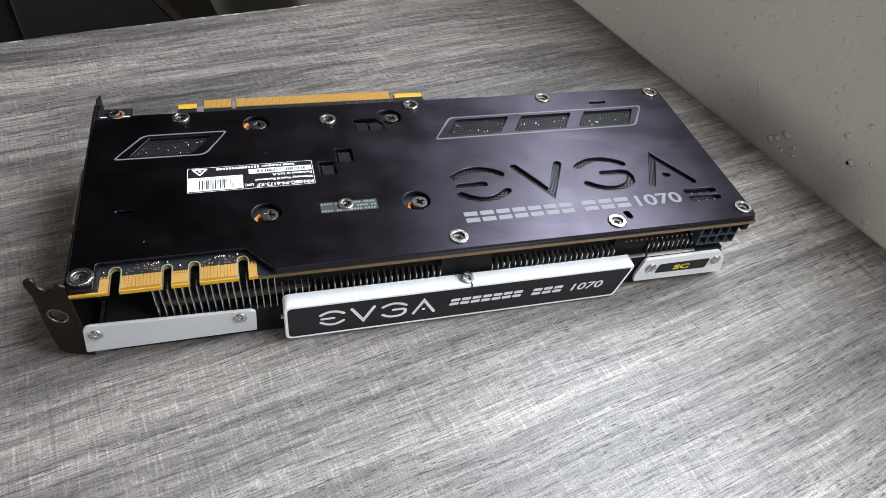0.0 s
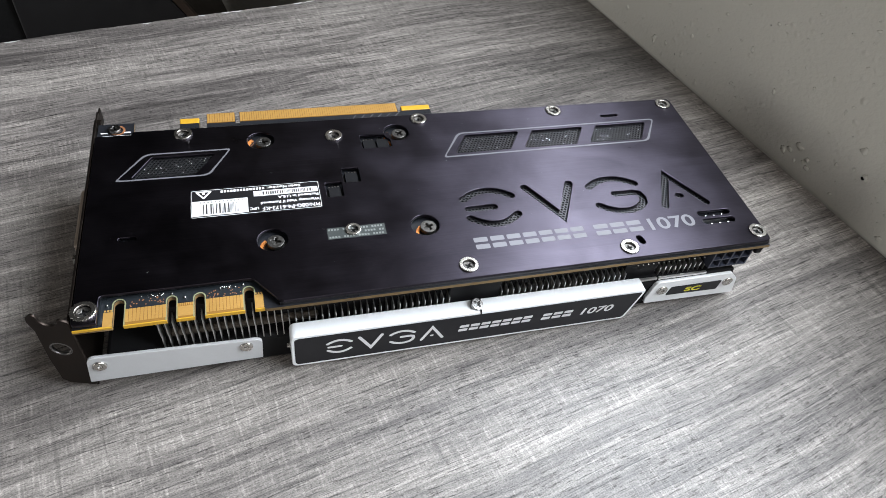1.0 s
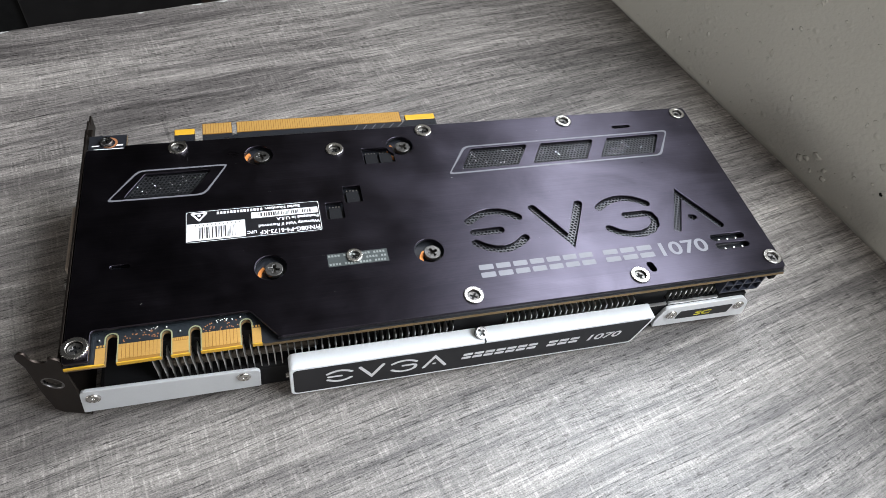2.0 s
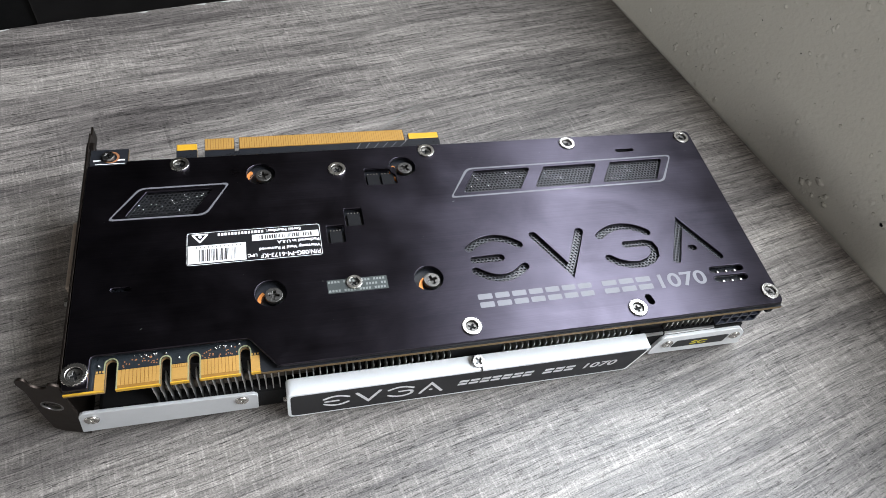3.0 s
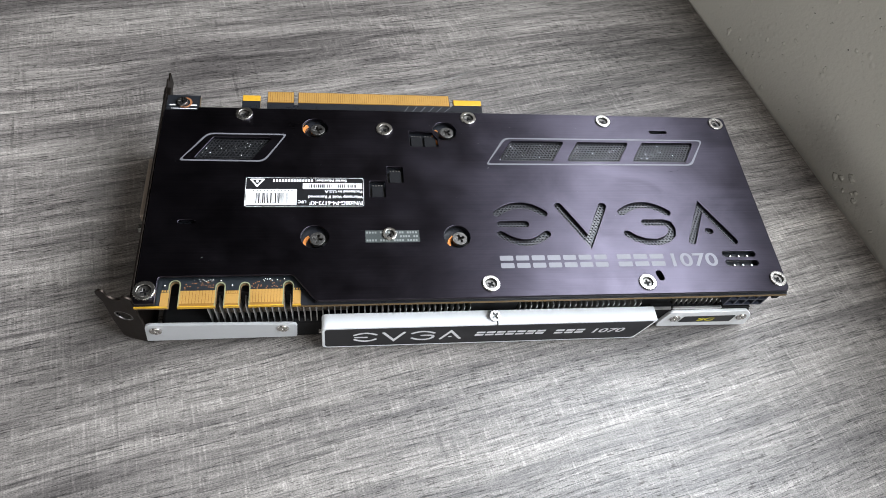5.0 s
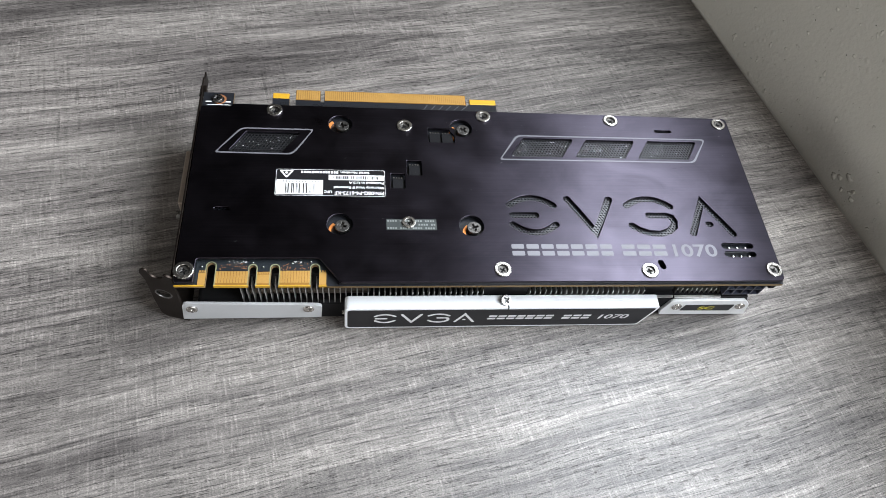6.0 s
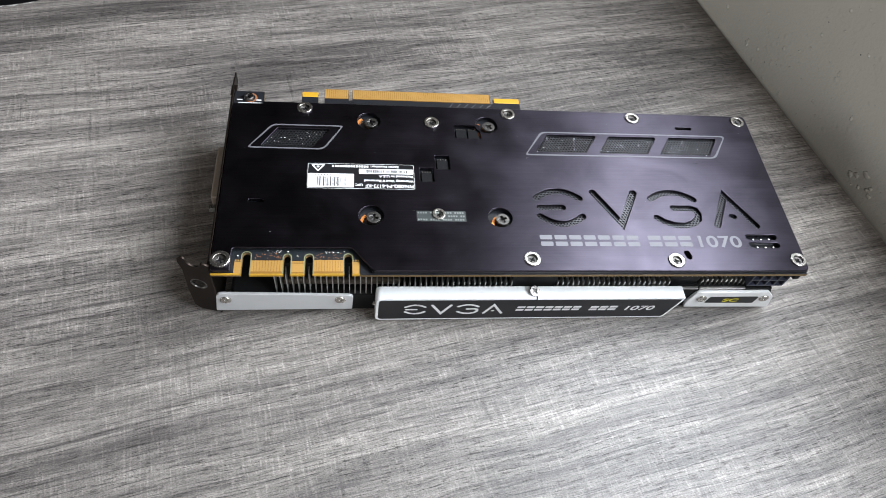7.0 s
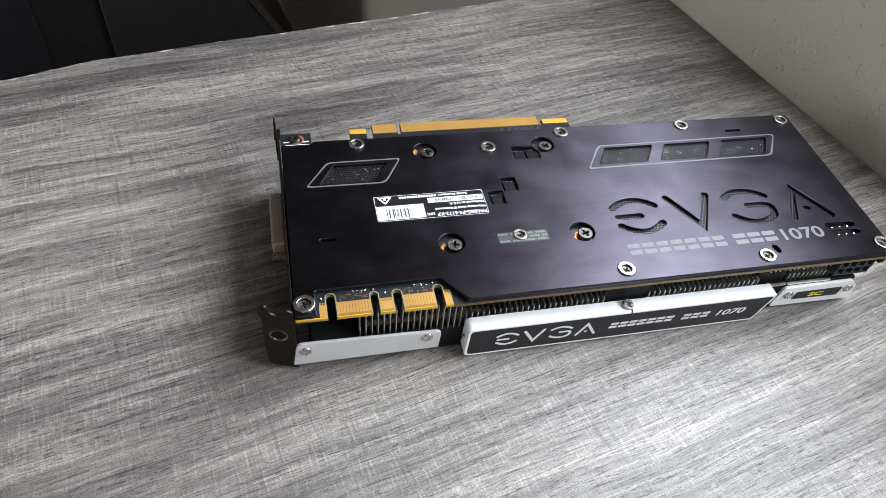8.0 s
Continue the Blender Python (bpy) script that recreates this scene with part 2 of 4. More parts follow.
# unseen walls and ceiling: the room's dimness is put into their colour
FAR_WALL = plain("darkened_room_paint", (0.09, 0.082, 0.074), 0.7, 0.0, 0.08, 6.0)
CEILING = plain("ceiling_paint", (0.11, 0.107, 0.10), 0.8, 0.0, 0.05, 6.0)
GAP_BLACK = plain("gap_black", (0.003, 0.003, 0.0035), 0.9, 0.0, 0.3, 200.0)
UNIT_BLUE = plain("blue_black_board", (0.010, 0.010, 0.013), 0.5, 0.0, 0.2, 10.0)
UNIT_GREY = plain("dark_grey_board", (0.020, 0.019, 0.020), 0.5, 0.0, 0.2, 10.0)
BROWN_WOOD = plain("brown_wood", (0.045, 0.030, 0.022), 0.5, 0.0, 0.3, 20.0)


# ---- mesh helpers ----
def mesh_from(bm, name, mat):
    me = bpy.data.meshes.new(name)
    bm.to_mesh(me)
    bm.free()
    me.materials.append(mat)
    return me


def part(name, data, mat, parent, label="", m=None, kind="", smooth=False):
    """Links a bmesh or a mesh as ONE mesh object under a thing or a part."""
    me = mesh_from(data, name, mat) if isinstance(data, bmesh.types.BMesh) else data
    if not me.materials:
        me.materials.append(mat)
    if smooth:
        me.polygons.foreach_set("use_smooth", [True] * len(me.polygons))
    ob = new(name, me)
    ob.parent = parent
    if m is not None:
        ob.matrix_basis = m
    return tagged(ob, label, kind=kind)


def box(bm, x0, x1, y0, y1, z0, z1, bevel=0.0, unit=MM):
    made = bmesh.ops.create_cube(bm, size=1.0)["verts"]
    for v in made:
        v.co = Vector(((x0 + x1) / 2 + v.co.x * (x1 - x0), (y0 + y1) / 2 + v.co.y * (y1 - y0), (z0 + z1) / 2 + v.co.z * (z1 - z0))) * unit
    if bevel:
        edges = list({e for v in made for e in v.link_edges})
        bmesh.ops.bevel(bm, geom=edges, offset=bevel * unit, segments=2, affect="EDGES", profile=0.5)
    return bm


def boxed(*a, **k):
    return box(bmesh.new(), *a, **k)


def disc(bm, x, y, z0, z1, r0, r1, n=24):
    """A short cone or cylinder standing on z, in millimetres."""
    bmesh.ops.create_cone(bm, cap_ends=True, segments=n, radius1=r0 * MM, radius2=r1 * MM, depth=(z1 - z0) * MM,
                          matrix=Matrix.Translation((x * MM, y * MM, (z0 + z1) / 2 * MM)))
    return bm


def blobs(name, items, mat, fine=1):
    """Small lumps as one mesh: items of (pose, warp seed or None), each a unit ball."""
    bm = bmesh.new()
    bmesh.ops.create_icosphere(bm, subdivisions=fine, radius=1.0)
    unit = [v.co.copy() for v in bm.verts]
    tris = [[v.index for v in f.verts] for f in bm.faces]
    bm.free()
    vs, fs = [], []
    for m, seed in items:
        b = len(vs)
        for p in unit:
            k = 1.0 if seed is None else 1 + 0.6 * noise.noise(p * 1.3 + Vector((seed * 7.3, 0, 0)))
            vs.append(tuple(m @ (p * k)))
        fs += [[b + i for i in t] for t in tris]
    me = bpy.data.meshes.new(name)
    me.from_pydata(vs, [], fs)
    me.materials.append(mat)
    return me


def lump(x, y, z, r, flat=1.0):
    return (Matrix.Translation((x * MM, y * MM, z * MM)) @ Matrix.Diagonal((r * MM, r * MM, r * flat * MM, 1)), None)


def rounded(points, radius, n=5):
    """The outline through points (mm) with its corners rounded; radius: one number, or one for each corner."""
    out = []
    count = len(points)
    for i, p in enumerate(points):
        r = radius[i] if isinstance(radius, (list, tuple)) else radius
        p, a, b = Vector(p), Vector(points[i - 1]), Vector(points[(i + 1) % count])
        if r <= 0:
            out.append(tuple(p))
            continue
        ua, ub = (a - p).normalized(), (b - p).normalized()
        half = ua.angle(ub) / 2
        d = min(r / math.tan(half), (a - p).length * 0.49, (b - p).length * 0.49)
        s, e = p + ua * d, p + ub * d
        for k in range(n + 1):
            t = k / n
            out.append(tuple(s * (1 - t) ** 2 + p * 2 * t * (1 - t) + e * t * t))
    return out


def circle(x, y, r, n=28, start=0.0):
    return [(x + r * math.cos(start + 2 * math.pi * k / n), y + r * math.sin(start + 2 * math.pi * k / n)) for k in range(n)]


def stroke(line, width, n=6):
    """The outline of a round-ended stroke along a line of points (mm)."""
    pts = [Vector(p) for p in line]
    sides = []
    for i, p in enumerate(pts):
        d0 = (p - pts[i - 1]).normalized() if i else (pts[1] - p).normalized()
        d1 = (pts[i + 1] - p).normalized() if i < len(pts) - 1 else d0
        d = (d0 + d1).normalized()
        k = 1 / max(0.45, d.dot(d0))
        sides.append(Vector((-d.y, d.x)) * (width / 2 * k))
    left = [p + s for p, s in zip(pts, sides)]
    right = [p - s for p, s in zip(pts, sides)]

    def cap(c, s):
        a0 = math.atan2(s.y, s.x)
        return [c + Vector((math.cos(a0 - math.pi * k / n), math.sin(a0 - math.pi * k / n))) * (width / 2) for k in range(1, n)]
    out = left + cap(pts[-1], sides[-1]) + right[::-1] + cap(pts[0], -sides[0])
    return [tuple(p) for p in out]


def arc(x0, y0, x1, y1, rise, n=9):
    return [(x0 + (x1 - x0) * k / n, y0 + (y1 - y0) * k / n + rise * (1 - (2 * k / n - 1) ** 2)) for k in range(n + 1)]


def curve_mesh(cu, name, mat):
    ob = bpy.data.objects.new(name, cu)
    me = bpy.data.meshes.new_from_object(ob)
    bpy.data.objects.remove(ob)
    bpy.data.curves.remove(cu)
    me.materials.clear()
    me.materials.append(mat)
    return me


def sheet(name, loops, z0, z1, mat, bevel=0.0):
    """A flat sheet cut to outlines (mm): the first is its rim, those inside it are holes."""
    cu = bpy.data.curves.new(name, "CURVE")
    cu.dimensions, cu.fill_mode = "2D", "BOTH"
    for loop in loops:
        sp = cu.splines.new("POLY")
        sp.points.add(len(loop) - 1)
        for p, (x, y) in zip(sp.points, loop):
            p.co = (x * MM, y * MM, 0, 1)
        sp.use_cyclic_u = True
    cu.extrude = max(1e-6, (z1 - z0) / 2 * MM - bevel * MM)
    if bevel:
        cu.bevel_depth, cu.bevel_resolution, cu.offset = bevel * MM, 1, -bevel * MM
    me = curve_mesh(cu, name, mat)
    me.transform(Matrix.Translation((0, 0, (z0 + z1) / 2 * MM)))
    return me


def flat_loops(loops, z, mat, name):
    """Flat printed shapes at one height, none inside another."""
    bm = bmesh.new()
    for loop in loops:
        f = bm.faces.new([bm.verts.new((x * MM, y * MM, z * MM)) for x, y in loop])
        f.normal_update()
        if f.normal.z < 0:
            f.normal_flip()
    return mesh_from(bm, name, mat)


def text_mesh(name, words, height, mat, width=None, extrude=0.02, shear=0.0, bold=0.0):
    """Words with the built-in font, capitals of that height (mm), starting at the origin; width: stretched to it."""
    cu = bpy.data.curves.new(name, "FONT")
    cu.body, cu.size, cu.extrude, cu.shear = words, height * MM / 0.70, extrude * MM, shear
    cu.offset = bold * MM
    me = curve_mesh(cu, name, mat)
    if width:
        xs = [v.co.x for v in me.vertices]
        me.transform(Matrix.Diagonal((width * MM / (max(xs) - min(xs)), 1, 1, 1)))
    return me


def honeycomb(outline_box, pitch, hole, z, keep):
    """A perforated sheet of hexagon cells inside a box (mm), those for which keep(x, y) holds."""
    x0, x1, y0, y1 = outline_box
    verts, faces = [], []
    row = 0
    y = y0
    ro = pitch / math.sqrt(3)
    while y <= y1:
        x = x0 + (pitch / 2 if row % 2 else 0)
        while x <= x1:
            if keep(x, y):
                b = len(verts)
                for r, zz in ((ro, z), (hole, z), (hole, z - 0.5)):
                    for k in range(6):
                        a = math.pi / 6 + k * math.pi / 3
                        verts.append(((x + r * math.cos(a)) * MM, (y + r * math.sin(a)) * MM, zz * MM))
                for ring in (0, 6):
                    for k in range(6):
                        j = (k + 1) % 6
                        faces.append((b + ring + k, b + ring + j, b + ring + 6 + j, b + ring + 6 + k))
            x += pitch
        y += pitch * math.sqrt(3) / 2
        row += 1
    me = bpy.data.meshes.new("mesh_screen")
    me.from_pydata(verts, [], faces)
    me.materials.append(SCREEN)
    return me


def thing(name, m, label, category, group=""):
    ob = new(name)
    ob.empty_display_size = 0.02
    ob.matrix_world = m
    return tagged(ob, label, category, group)


# ---- the room ----
def structure(name, bm, mat, label, m=DESK):
    ob = new(name, mesh_from(bm, name, mat))
    ob.matrix_world = m
    return tagged(ob, label, kind="structure")


structure("floor", boxed(ROOM_U0 - 0.15, WALL_U + 0.2, ROOM_V0 - 0.15, ROOM_V1 + 0.15, FLOOR_Z - 0.1, FLOOR_Z, unit=1), FLOOR, "dark brown floor of a dim room")
structure("ceiling", boxed(ROOM_U0 - 0.15, WALL_U + 0.2, ROOM_V0 - 0.15, ROOM_V1 + 0.15, CEIL_Z, CEIL_Z + 0.1, unit=1), CEILING, "plain ceiling, coloured dark to keep the room dim")
structure("wall_far", boxed(ROOM_U0, WALL_U, ROOM_V1, ROOM_V1 + 0.15, FLOOR_Z, CEIL_Z, unit=1), FAR_WALL, "plain wall across the room, coloured dark for its dimness")
# opening added only to house the near fill lamp
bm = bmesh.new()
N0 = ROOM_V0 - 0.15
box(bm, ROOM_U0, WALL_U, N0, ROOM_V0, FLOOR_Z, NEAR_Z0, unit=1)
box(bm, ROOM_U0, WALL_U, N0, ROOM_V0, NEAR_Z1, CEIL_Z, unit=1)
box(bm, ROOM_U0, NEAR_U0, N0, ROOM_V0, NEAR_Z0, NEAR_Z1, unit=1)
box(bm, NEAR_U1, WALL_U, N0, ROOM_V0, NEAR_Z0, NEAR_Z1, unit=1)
structure("wall_near", bm, CEILING, "plain wall behind the viewer with an opening added for a fill lamp")
# opening added only to house the far fill lamp
bm = bmesh.new()
for a, b, c, d in ((ROOM_V0, ROOM_V1, FLOOR_Z, FAR_Z0), (ROOM_V0, ROOM_V1, FAR_Z1, CEIL_Z), (ROOM_V0, FAR_V0, FAR_Z0, FAR_Z1), (FAR_V1, ROOM_V1, FAR_Z0, FAR_Z1)):
    box(bm, ROOM_U0 - 0.15, ROOM_U0, a, b, c, d, unit=1)
structure("wall_left", bm, CEILING, "plain wall opposite the desk's wall with an opening added for a fill lamp")

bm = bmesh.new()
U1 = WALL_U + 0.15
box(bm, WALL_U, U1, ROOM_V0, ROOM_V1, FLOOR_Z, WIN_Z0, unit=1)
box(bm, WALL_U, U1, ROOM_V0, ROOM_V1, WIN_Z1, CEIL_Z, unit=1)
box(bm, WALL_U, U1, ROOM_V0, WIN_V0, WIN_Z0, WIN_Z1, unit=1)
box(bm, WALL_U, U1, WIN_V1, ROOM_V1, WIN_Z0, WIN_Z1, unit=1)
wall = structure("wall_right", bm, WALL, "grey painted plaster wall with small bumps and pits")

rnd = random.Random(7)
lumps = []
for k in range(620):
    v, z = rnd.uniform(-0.25, 0.42), rnd.uniform(0.004, 0.12)
    r = rnd.choice((0.0003, 0.0003, 0.0004, 0.0004, 0.0005, 0.0005, 0.0006, 0.0008, 0.0010))
    a, t = rnd.uniform(0, 3), rnd.uniform(1.0, 1.9)
    lumps.append((Matrix.Translation((WALL_U, v, z)) @ Matrix.Rotation(a, 4, "X") @ Matrix.Diagonal((0.5 * r, t * r, r, 1)), k))
for k in range(120):
    v, z = rnd.uniform(-0.28, 0.40), rnd.uniform(0.004, 0.19)
    r = rnd.choice((0.0007, 0.0008, 0.0009, 0.0010, 0.0012, 0.0015, 0.0019))
    for q in range(rnd.choice((1, 1, 2, 3))):
        lumps.append((Matrix.Translation((WALL_U, v + rnd.uniform(-2, 2) * r, z + rnd.uniform(-2, 2) * r)) @ Matrix.Rotation(rnd.uniform(0, 3), 4, "X") @ Matrix.Diagonal((0.42 * r, rnd.uniform(0.9, 1.5) * r, r, 1)), 700 + k * 3 + q))
part("plaster_bumps", blobs("plaster_bumps", lumps, WALL, 2), WALL, wall, "raised drips and grit in the paint", kind="stuff", smooth=True)
# black lumps stand in for the shade inside small pits
pits = []
for k in range(46):
    r = rnd.uniform(0.0002, 0.0005)
    pits.append((Matrix.Translation((WALL_U, rnd.uniform(-0.25, 0.38), rnd.uniform(0.006, 0.18))) @ Matrix.Diagonal((0.3 * r, rnd.uniform(1, 1.8) * r, r, 1)), 40 + k))
part("pit_specks", blobs("pit_specks", pits, PLASTIC, 1), PLASTIC, wall, "tiny black lumps for the shade in paint pits", kind="stuff")
spot = Matrix.Translation((WALL_U, -0.0363, 0.0255))
part("plaster_lump", blobs("plaster_lump", [(spot @ Matrix.Diagonal((0.0009, 0.0022, 0.0019, 1)), 3)], WALL, 2), WALL, wall, "larger lump of plaster", smooth=True)
# one larger black lump in place of a hole's shade
part("pit", blobs("pit", [(spot @ Matrix.Translation((-0.0006, 0.0006, -0.0006)) @ Matrix.Diagonal((0.0007, 0.0010, 0.0009, 1)), 5)], PLASTIC, 2), PLASTIC, wall, "black lump for the shade in a plaster pit", smooth=True)

# ---- the desk ----
desk = thing("desk", DESK, "grey wood-print laminate desk with a chipped far edge", "desk")
U0, V0 = -1.05, -0.42


def edge_at(x):
    """The far edge's wavering line, mm: worn back a little towards its free end."""
    return EDGE_V * 1000 + 0.7 * math.sin(x * 0.021 + 1.2) + 0.35 * math.sin(x * 0.083) - min(5.0, max(0.0, (-58 - x) * 0.12))


rim = [(U0 * 1000, V0 * 1000), (WALL_U * 1000 - 1.0, V0 * 1000), (WALL_U * 1000 - 1.0, edge_at(WALL_U * 1000))]
x = WALL_U * 1000 - 6
while x > U0 * 1000 + 8:
    chip = rnd.random()
    d = rnd.uniform(-0.3, 0.4) if chip < 0.7 else rnd.uniform(0.5, 2.0)
    rim.append((x, edge_at(x) - d))
    x -= rnd.uniform(1.5, 6.0)
    if chip > 0.9:
        rim.append((x + 1.0, edge_at(x + 1.0) - d * 0.9))
rim.append((U0 * 1000, edge_at(U0 * 1000)))
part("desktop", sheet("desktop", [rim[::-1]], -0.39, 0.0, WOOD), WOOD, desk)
core = [(U0 * 1000, V0 * 1000), (WALL_U * 1000 - 1.2, V0 * 1000)] + [(x, edge_at(x) + 0.75) for x in range(346, -1046, -8)] + [(U0 * 1000, edge_at(U0 * 1000) + 0.75)]
part("board_core", sheet("board_core", [core], -28.0, -0.41, CORE, 0.3), CORE, desk, "pale chipped core of the board")
part("scratch", flat_loops([[(125.1, 146.1), (137.2, 157.7), (145.4, 162.3), (152.4, 166.0), (145.5, 162.1), (137.4, 157.4), (125.3, 145.95)]], 0.04, VOID_INK, "scratch"), VOID_INK, desk, "thin pale scratch", DESK.inverted())
for u in (U0 + 0.06, WALL_U - 0.08):
    for v in (V0 + 0.06, EDGE_V - 0.06):
        part("leg", boxed(u - 0.025, u + 0.025, v - 0.025, v + 0.025, FLOOR_Z, -0.028, bevel=0.003, unit=1), PLASTIC, desk)

# ---- the graphics card ----
LIFT = 40.0     # top of the backplate over the desk at the bracket end, mm
card = thing("graphics_card", pose(0, 0, LIFT * MM, 0, 0.5, 0), "black dual-slot graphics card lying backplate up on the desk", "graphics card")

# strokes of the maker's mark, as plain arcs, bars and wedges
MARK = [
    (arc(140.6, 37.8, 161.2, 37.8, 4.2), 3.2), ([(141.6, 32.3), (152.2, 32.3)], 3.1), (arc(140.9, 27.2, 160.9, 27.2, -4.3), 3.2),
    ([(168.5, 41.6), (179.0, 23.2), (188.6, 41.6)], 3.3),
    (arc(196.6, 38.2, 218.0, 38.0, 4.1), 3.2),
    ([(206.4, 32.8), (215.0, 32.8), (217.2, 31.8), (217.9, 29.6), (217.2, 26.6), (214.4, 24.0), (210.0, 22.6), (204.4, 22.9), (200.0, 24.6), (196.9, 27.0)], 3.2),
    ([(225.6, 22.9), (234.8, 41.4), (245.3, 22.7)], 3.1), ([(234.6, 28.1), (235.5, 28.1)], 2.9),
]
GRILLES = [[(145.3, 66.6), (152.8, 78.5), (178.2, 78.5), (170.6, 66.7)], [(177.2, 66.6), (184.9, 78.4), (209.9, 78.5), (202.5, 66.7)],
           [(209.1, 66.7), (217.0, 78.6), (242.8, 78.8), (235.4, 66.8)]]
VENT = [(14.4, 66.3), (21.6, 78.4), (46.0, 78.2), (37.9, 66.1)]
PLATE_SCREWS = [(3.1, 3.3, 4.2), (133.5, 3.6, 3.8), (199.5, 2.9, 3.8), (258.6, 3.3, 3.8), (258.5, 91.0, 3.8), (200.0, 91.3, 3.8),
                (134.1, 91.6, 3.8), (94.8, 84.0, 3.8), (33.4, 91.6, 3.8)]
SPRING = [(64.3, 84.2), (122.2, 83.6), (64.6, 26.6), (122.2, 26.2)]
WINDOWS = [(87.2, 93.8, 46.4, 54.8), (94.9, 101.8, 54.0, 62.7), (105.9, 118.7, 74.3, 83.4)]

rim = rounded([(-0.4, -1.8), (7.2, -1.8), (7.2, 9.4), (56.4, 9.4), (64.2, -0.9), (66.0, -2.2), (262.4, -2.2), (264.0, 95.4), (13.6, 95.4), (13.4, 93.6), (-0.4, 93.6)],
              [1.5, 0.4, 1.6, 2.0, 1.2, 0.4, 2.6, 2.6, 0.4, 0.4, 0.8])
loops = [rim]
loops += [stroke(line, w) for line, w in MARK]
loops += [rounded(g, 1.2) for g in GRILLES] + [rounded(VENT, 0.8)]
loops += [circle(x, y, r - 0.7, 20) for x, y, r in PLATE_SCREWS] + [circle(94.4, 27.5, 2.6, 20)]
loops += [circle(x, y, 5.5) for x, y in SPRING]
loops += [rounded([(a, c), (a, d), (b, d), (b, c)], 0.6, 3) for a, b, c, d in WINDOWS]
loops += [stroke([(223.2, 85.2), (230.2, 85.3)], 1.9), stroke([(238.9, 16.2), (251.4, 16.2)], 3.0), stroke([(239.1, 11.7), (251.4, 11.7)], 3.0),
          stroke([(205.8, 7.2), (206.3, 5.1)], 2.6), stroke([(12.4, 34.2), (17.2, 34.2)], 1.7)]
plate_me = sheet("backplate", loops, -1.3, 0.0, PLATE, 0.18)
across = plate_me.uv_layers.new(name="across")
for corner in plate_me.loops:
    co = plate_me.vertices[corner.vertex_index].co
    across.data[corner.index].uv = (co.y * 8, co.x * 8)
backplate = part("backplate", plate_me, PLATE, card, "brushed purple-black anodised metal backplate")
part("rim_skirt", sheet("rim_skirt", [rounded([(64.6, -1.9), (66.2, -1.9), (262.1, -1.9), (263.6, 95.0), (14, 95.0), (14, 94.0), (262.6, 94.0), (261.2, -0.9), (64.6, -0.9)], 0)], -2.5, -1.2, PLATE_EDGE), PLATE_EDGE, card)


def inside(poly):
    def test(x, y):
        hit = False
        for (ax, ay), (bx, by) in zip(poly, poly[1:] + poly[:1]):
            if (ay > y) != (by > y) and x < (bx - ax) * (y - ay) / (by - ay) + ax:
                hit = not hit
        return hit
    return test


def near_lines(lines, reach):
    segs = [(Vector(a), Vector(b)) for line in lines for a, b in zip(line, line[1:])]

    def test(x, y):
        p = Vector((x, y))
        for a, b in segs:
            t = max(0, min(1, (p - a).dot(b - a) / (b - a).length_squared))
            if (a + (b - a) * t - p).length < reach:
                return True
        return False
    return test


def grown(poly, k):
    c = sum((Vector(p) for p in poly), Vector((0, 0))) / len(poly)
    return [tuple(Vector(p) + (Vector(p) - c).normalized() * k) for p in poly]


for g in GRILLES + [VENT]:
    xs, ys = [p[0] for p in g], [p[1] for p in g]
    part("mesh_screen", honeycomb((min(xs) - 2, max(xs) + 2, min(ys) - 2, max(ys) + 2), 1.5, 0.60, -1.4, inside(grown(g, 2.0))), SCREEN, card, "black honeycomb mesh behind the opening")
for group_lines in ([l for l, _ in MARK[0:3]], [MARK[3][0]], [l for l, _ in MARK[4:6]], [l for l, _ in MARK[6:8]]):
    xs, ys = [p[0] for l in group_lines for p in l], [p[1] for l in group_lines for p in l]
    part("mesh_screen", honeycomb((min(xs) - 3, max(xs) + 3, min(ys) - 3, max(ys) + 3), 1.5, 0.60, -1.4, near_lines(group_lines, 2.6)), SCREEN, card, "black honeycomb mesh behind the opening")

# printed outlines round the vents
for name_, pts, rr in (("vent_outline", [(8.3, 65.0), (18.8, 80.5), (52.3, 80.5), (43.3, 64.7)], [1.0, 5.0, 1.0, 5.0]),
                       ("vent_outline", [(139.2, 64.2), (149.4, 80.2), (248.4, 80.7), (238.4, 64.8)], [1.0, 5.0, 1.5, 5.0])):
    outer = rounded(pts, rr)
    c = sum((Vector(p) for p in pts), Vector((0, 0))) / 4
    dx, dy = max(p[0] for p in pts) - min(p[0] for p in pts), 16.0
    inner = [((x - c.x) * (1 - 2.1 / dx) + c.x, (y - c.y) * (1 - 1.6 / dy) + c.y) for x, y in outer]
    part(name_, sheet(name_, [outer, inner], -0.02, 0.03, TRIM), TRIM, backplate, "thin grey printed outline")


def word_blocks(count, x0, pitch, y0, height, fill, slant=0.0):
    """A name as a row of plain stacked bars, two for each letter's width: outlines in mm."""
    out = []
    for k in range(count):
        a, b = x0 + k * pitch, x0 + k * pitch + fill
        for c, d in ((y0, y0 + height * 0.40), (y0 + height * 0.60, y0 + height)):
            out.append(rounded([(p + slant * (q - y0), q) for p, q in ((a, c), (a, d), (b, d), (b, c))], height * 0.08, 2))
    return out


part("name_print", sheet("name_print", word_blocks(7, 138.8, 6.72, 10.7, 5.9, 5.6), 0.0, 0.03, PRINT), PRINT, backplate, "silver printed bars")
part("name_print", sheet("name_print", word_blocks(3, 189.2, 7.3, 10.7, 5.9, 6.2), 0.0, 0.03, PRINT), PRINT, backplate, "silver printed bars")
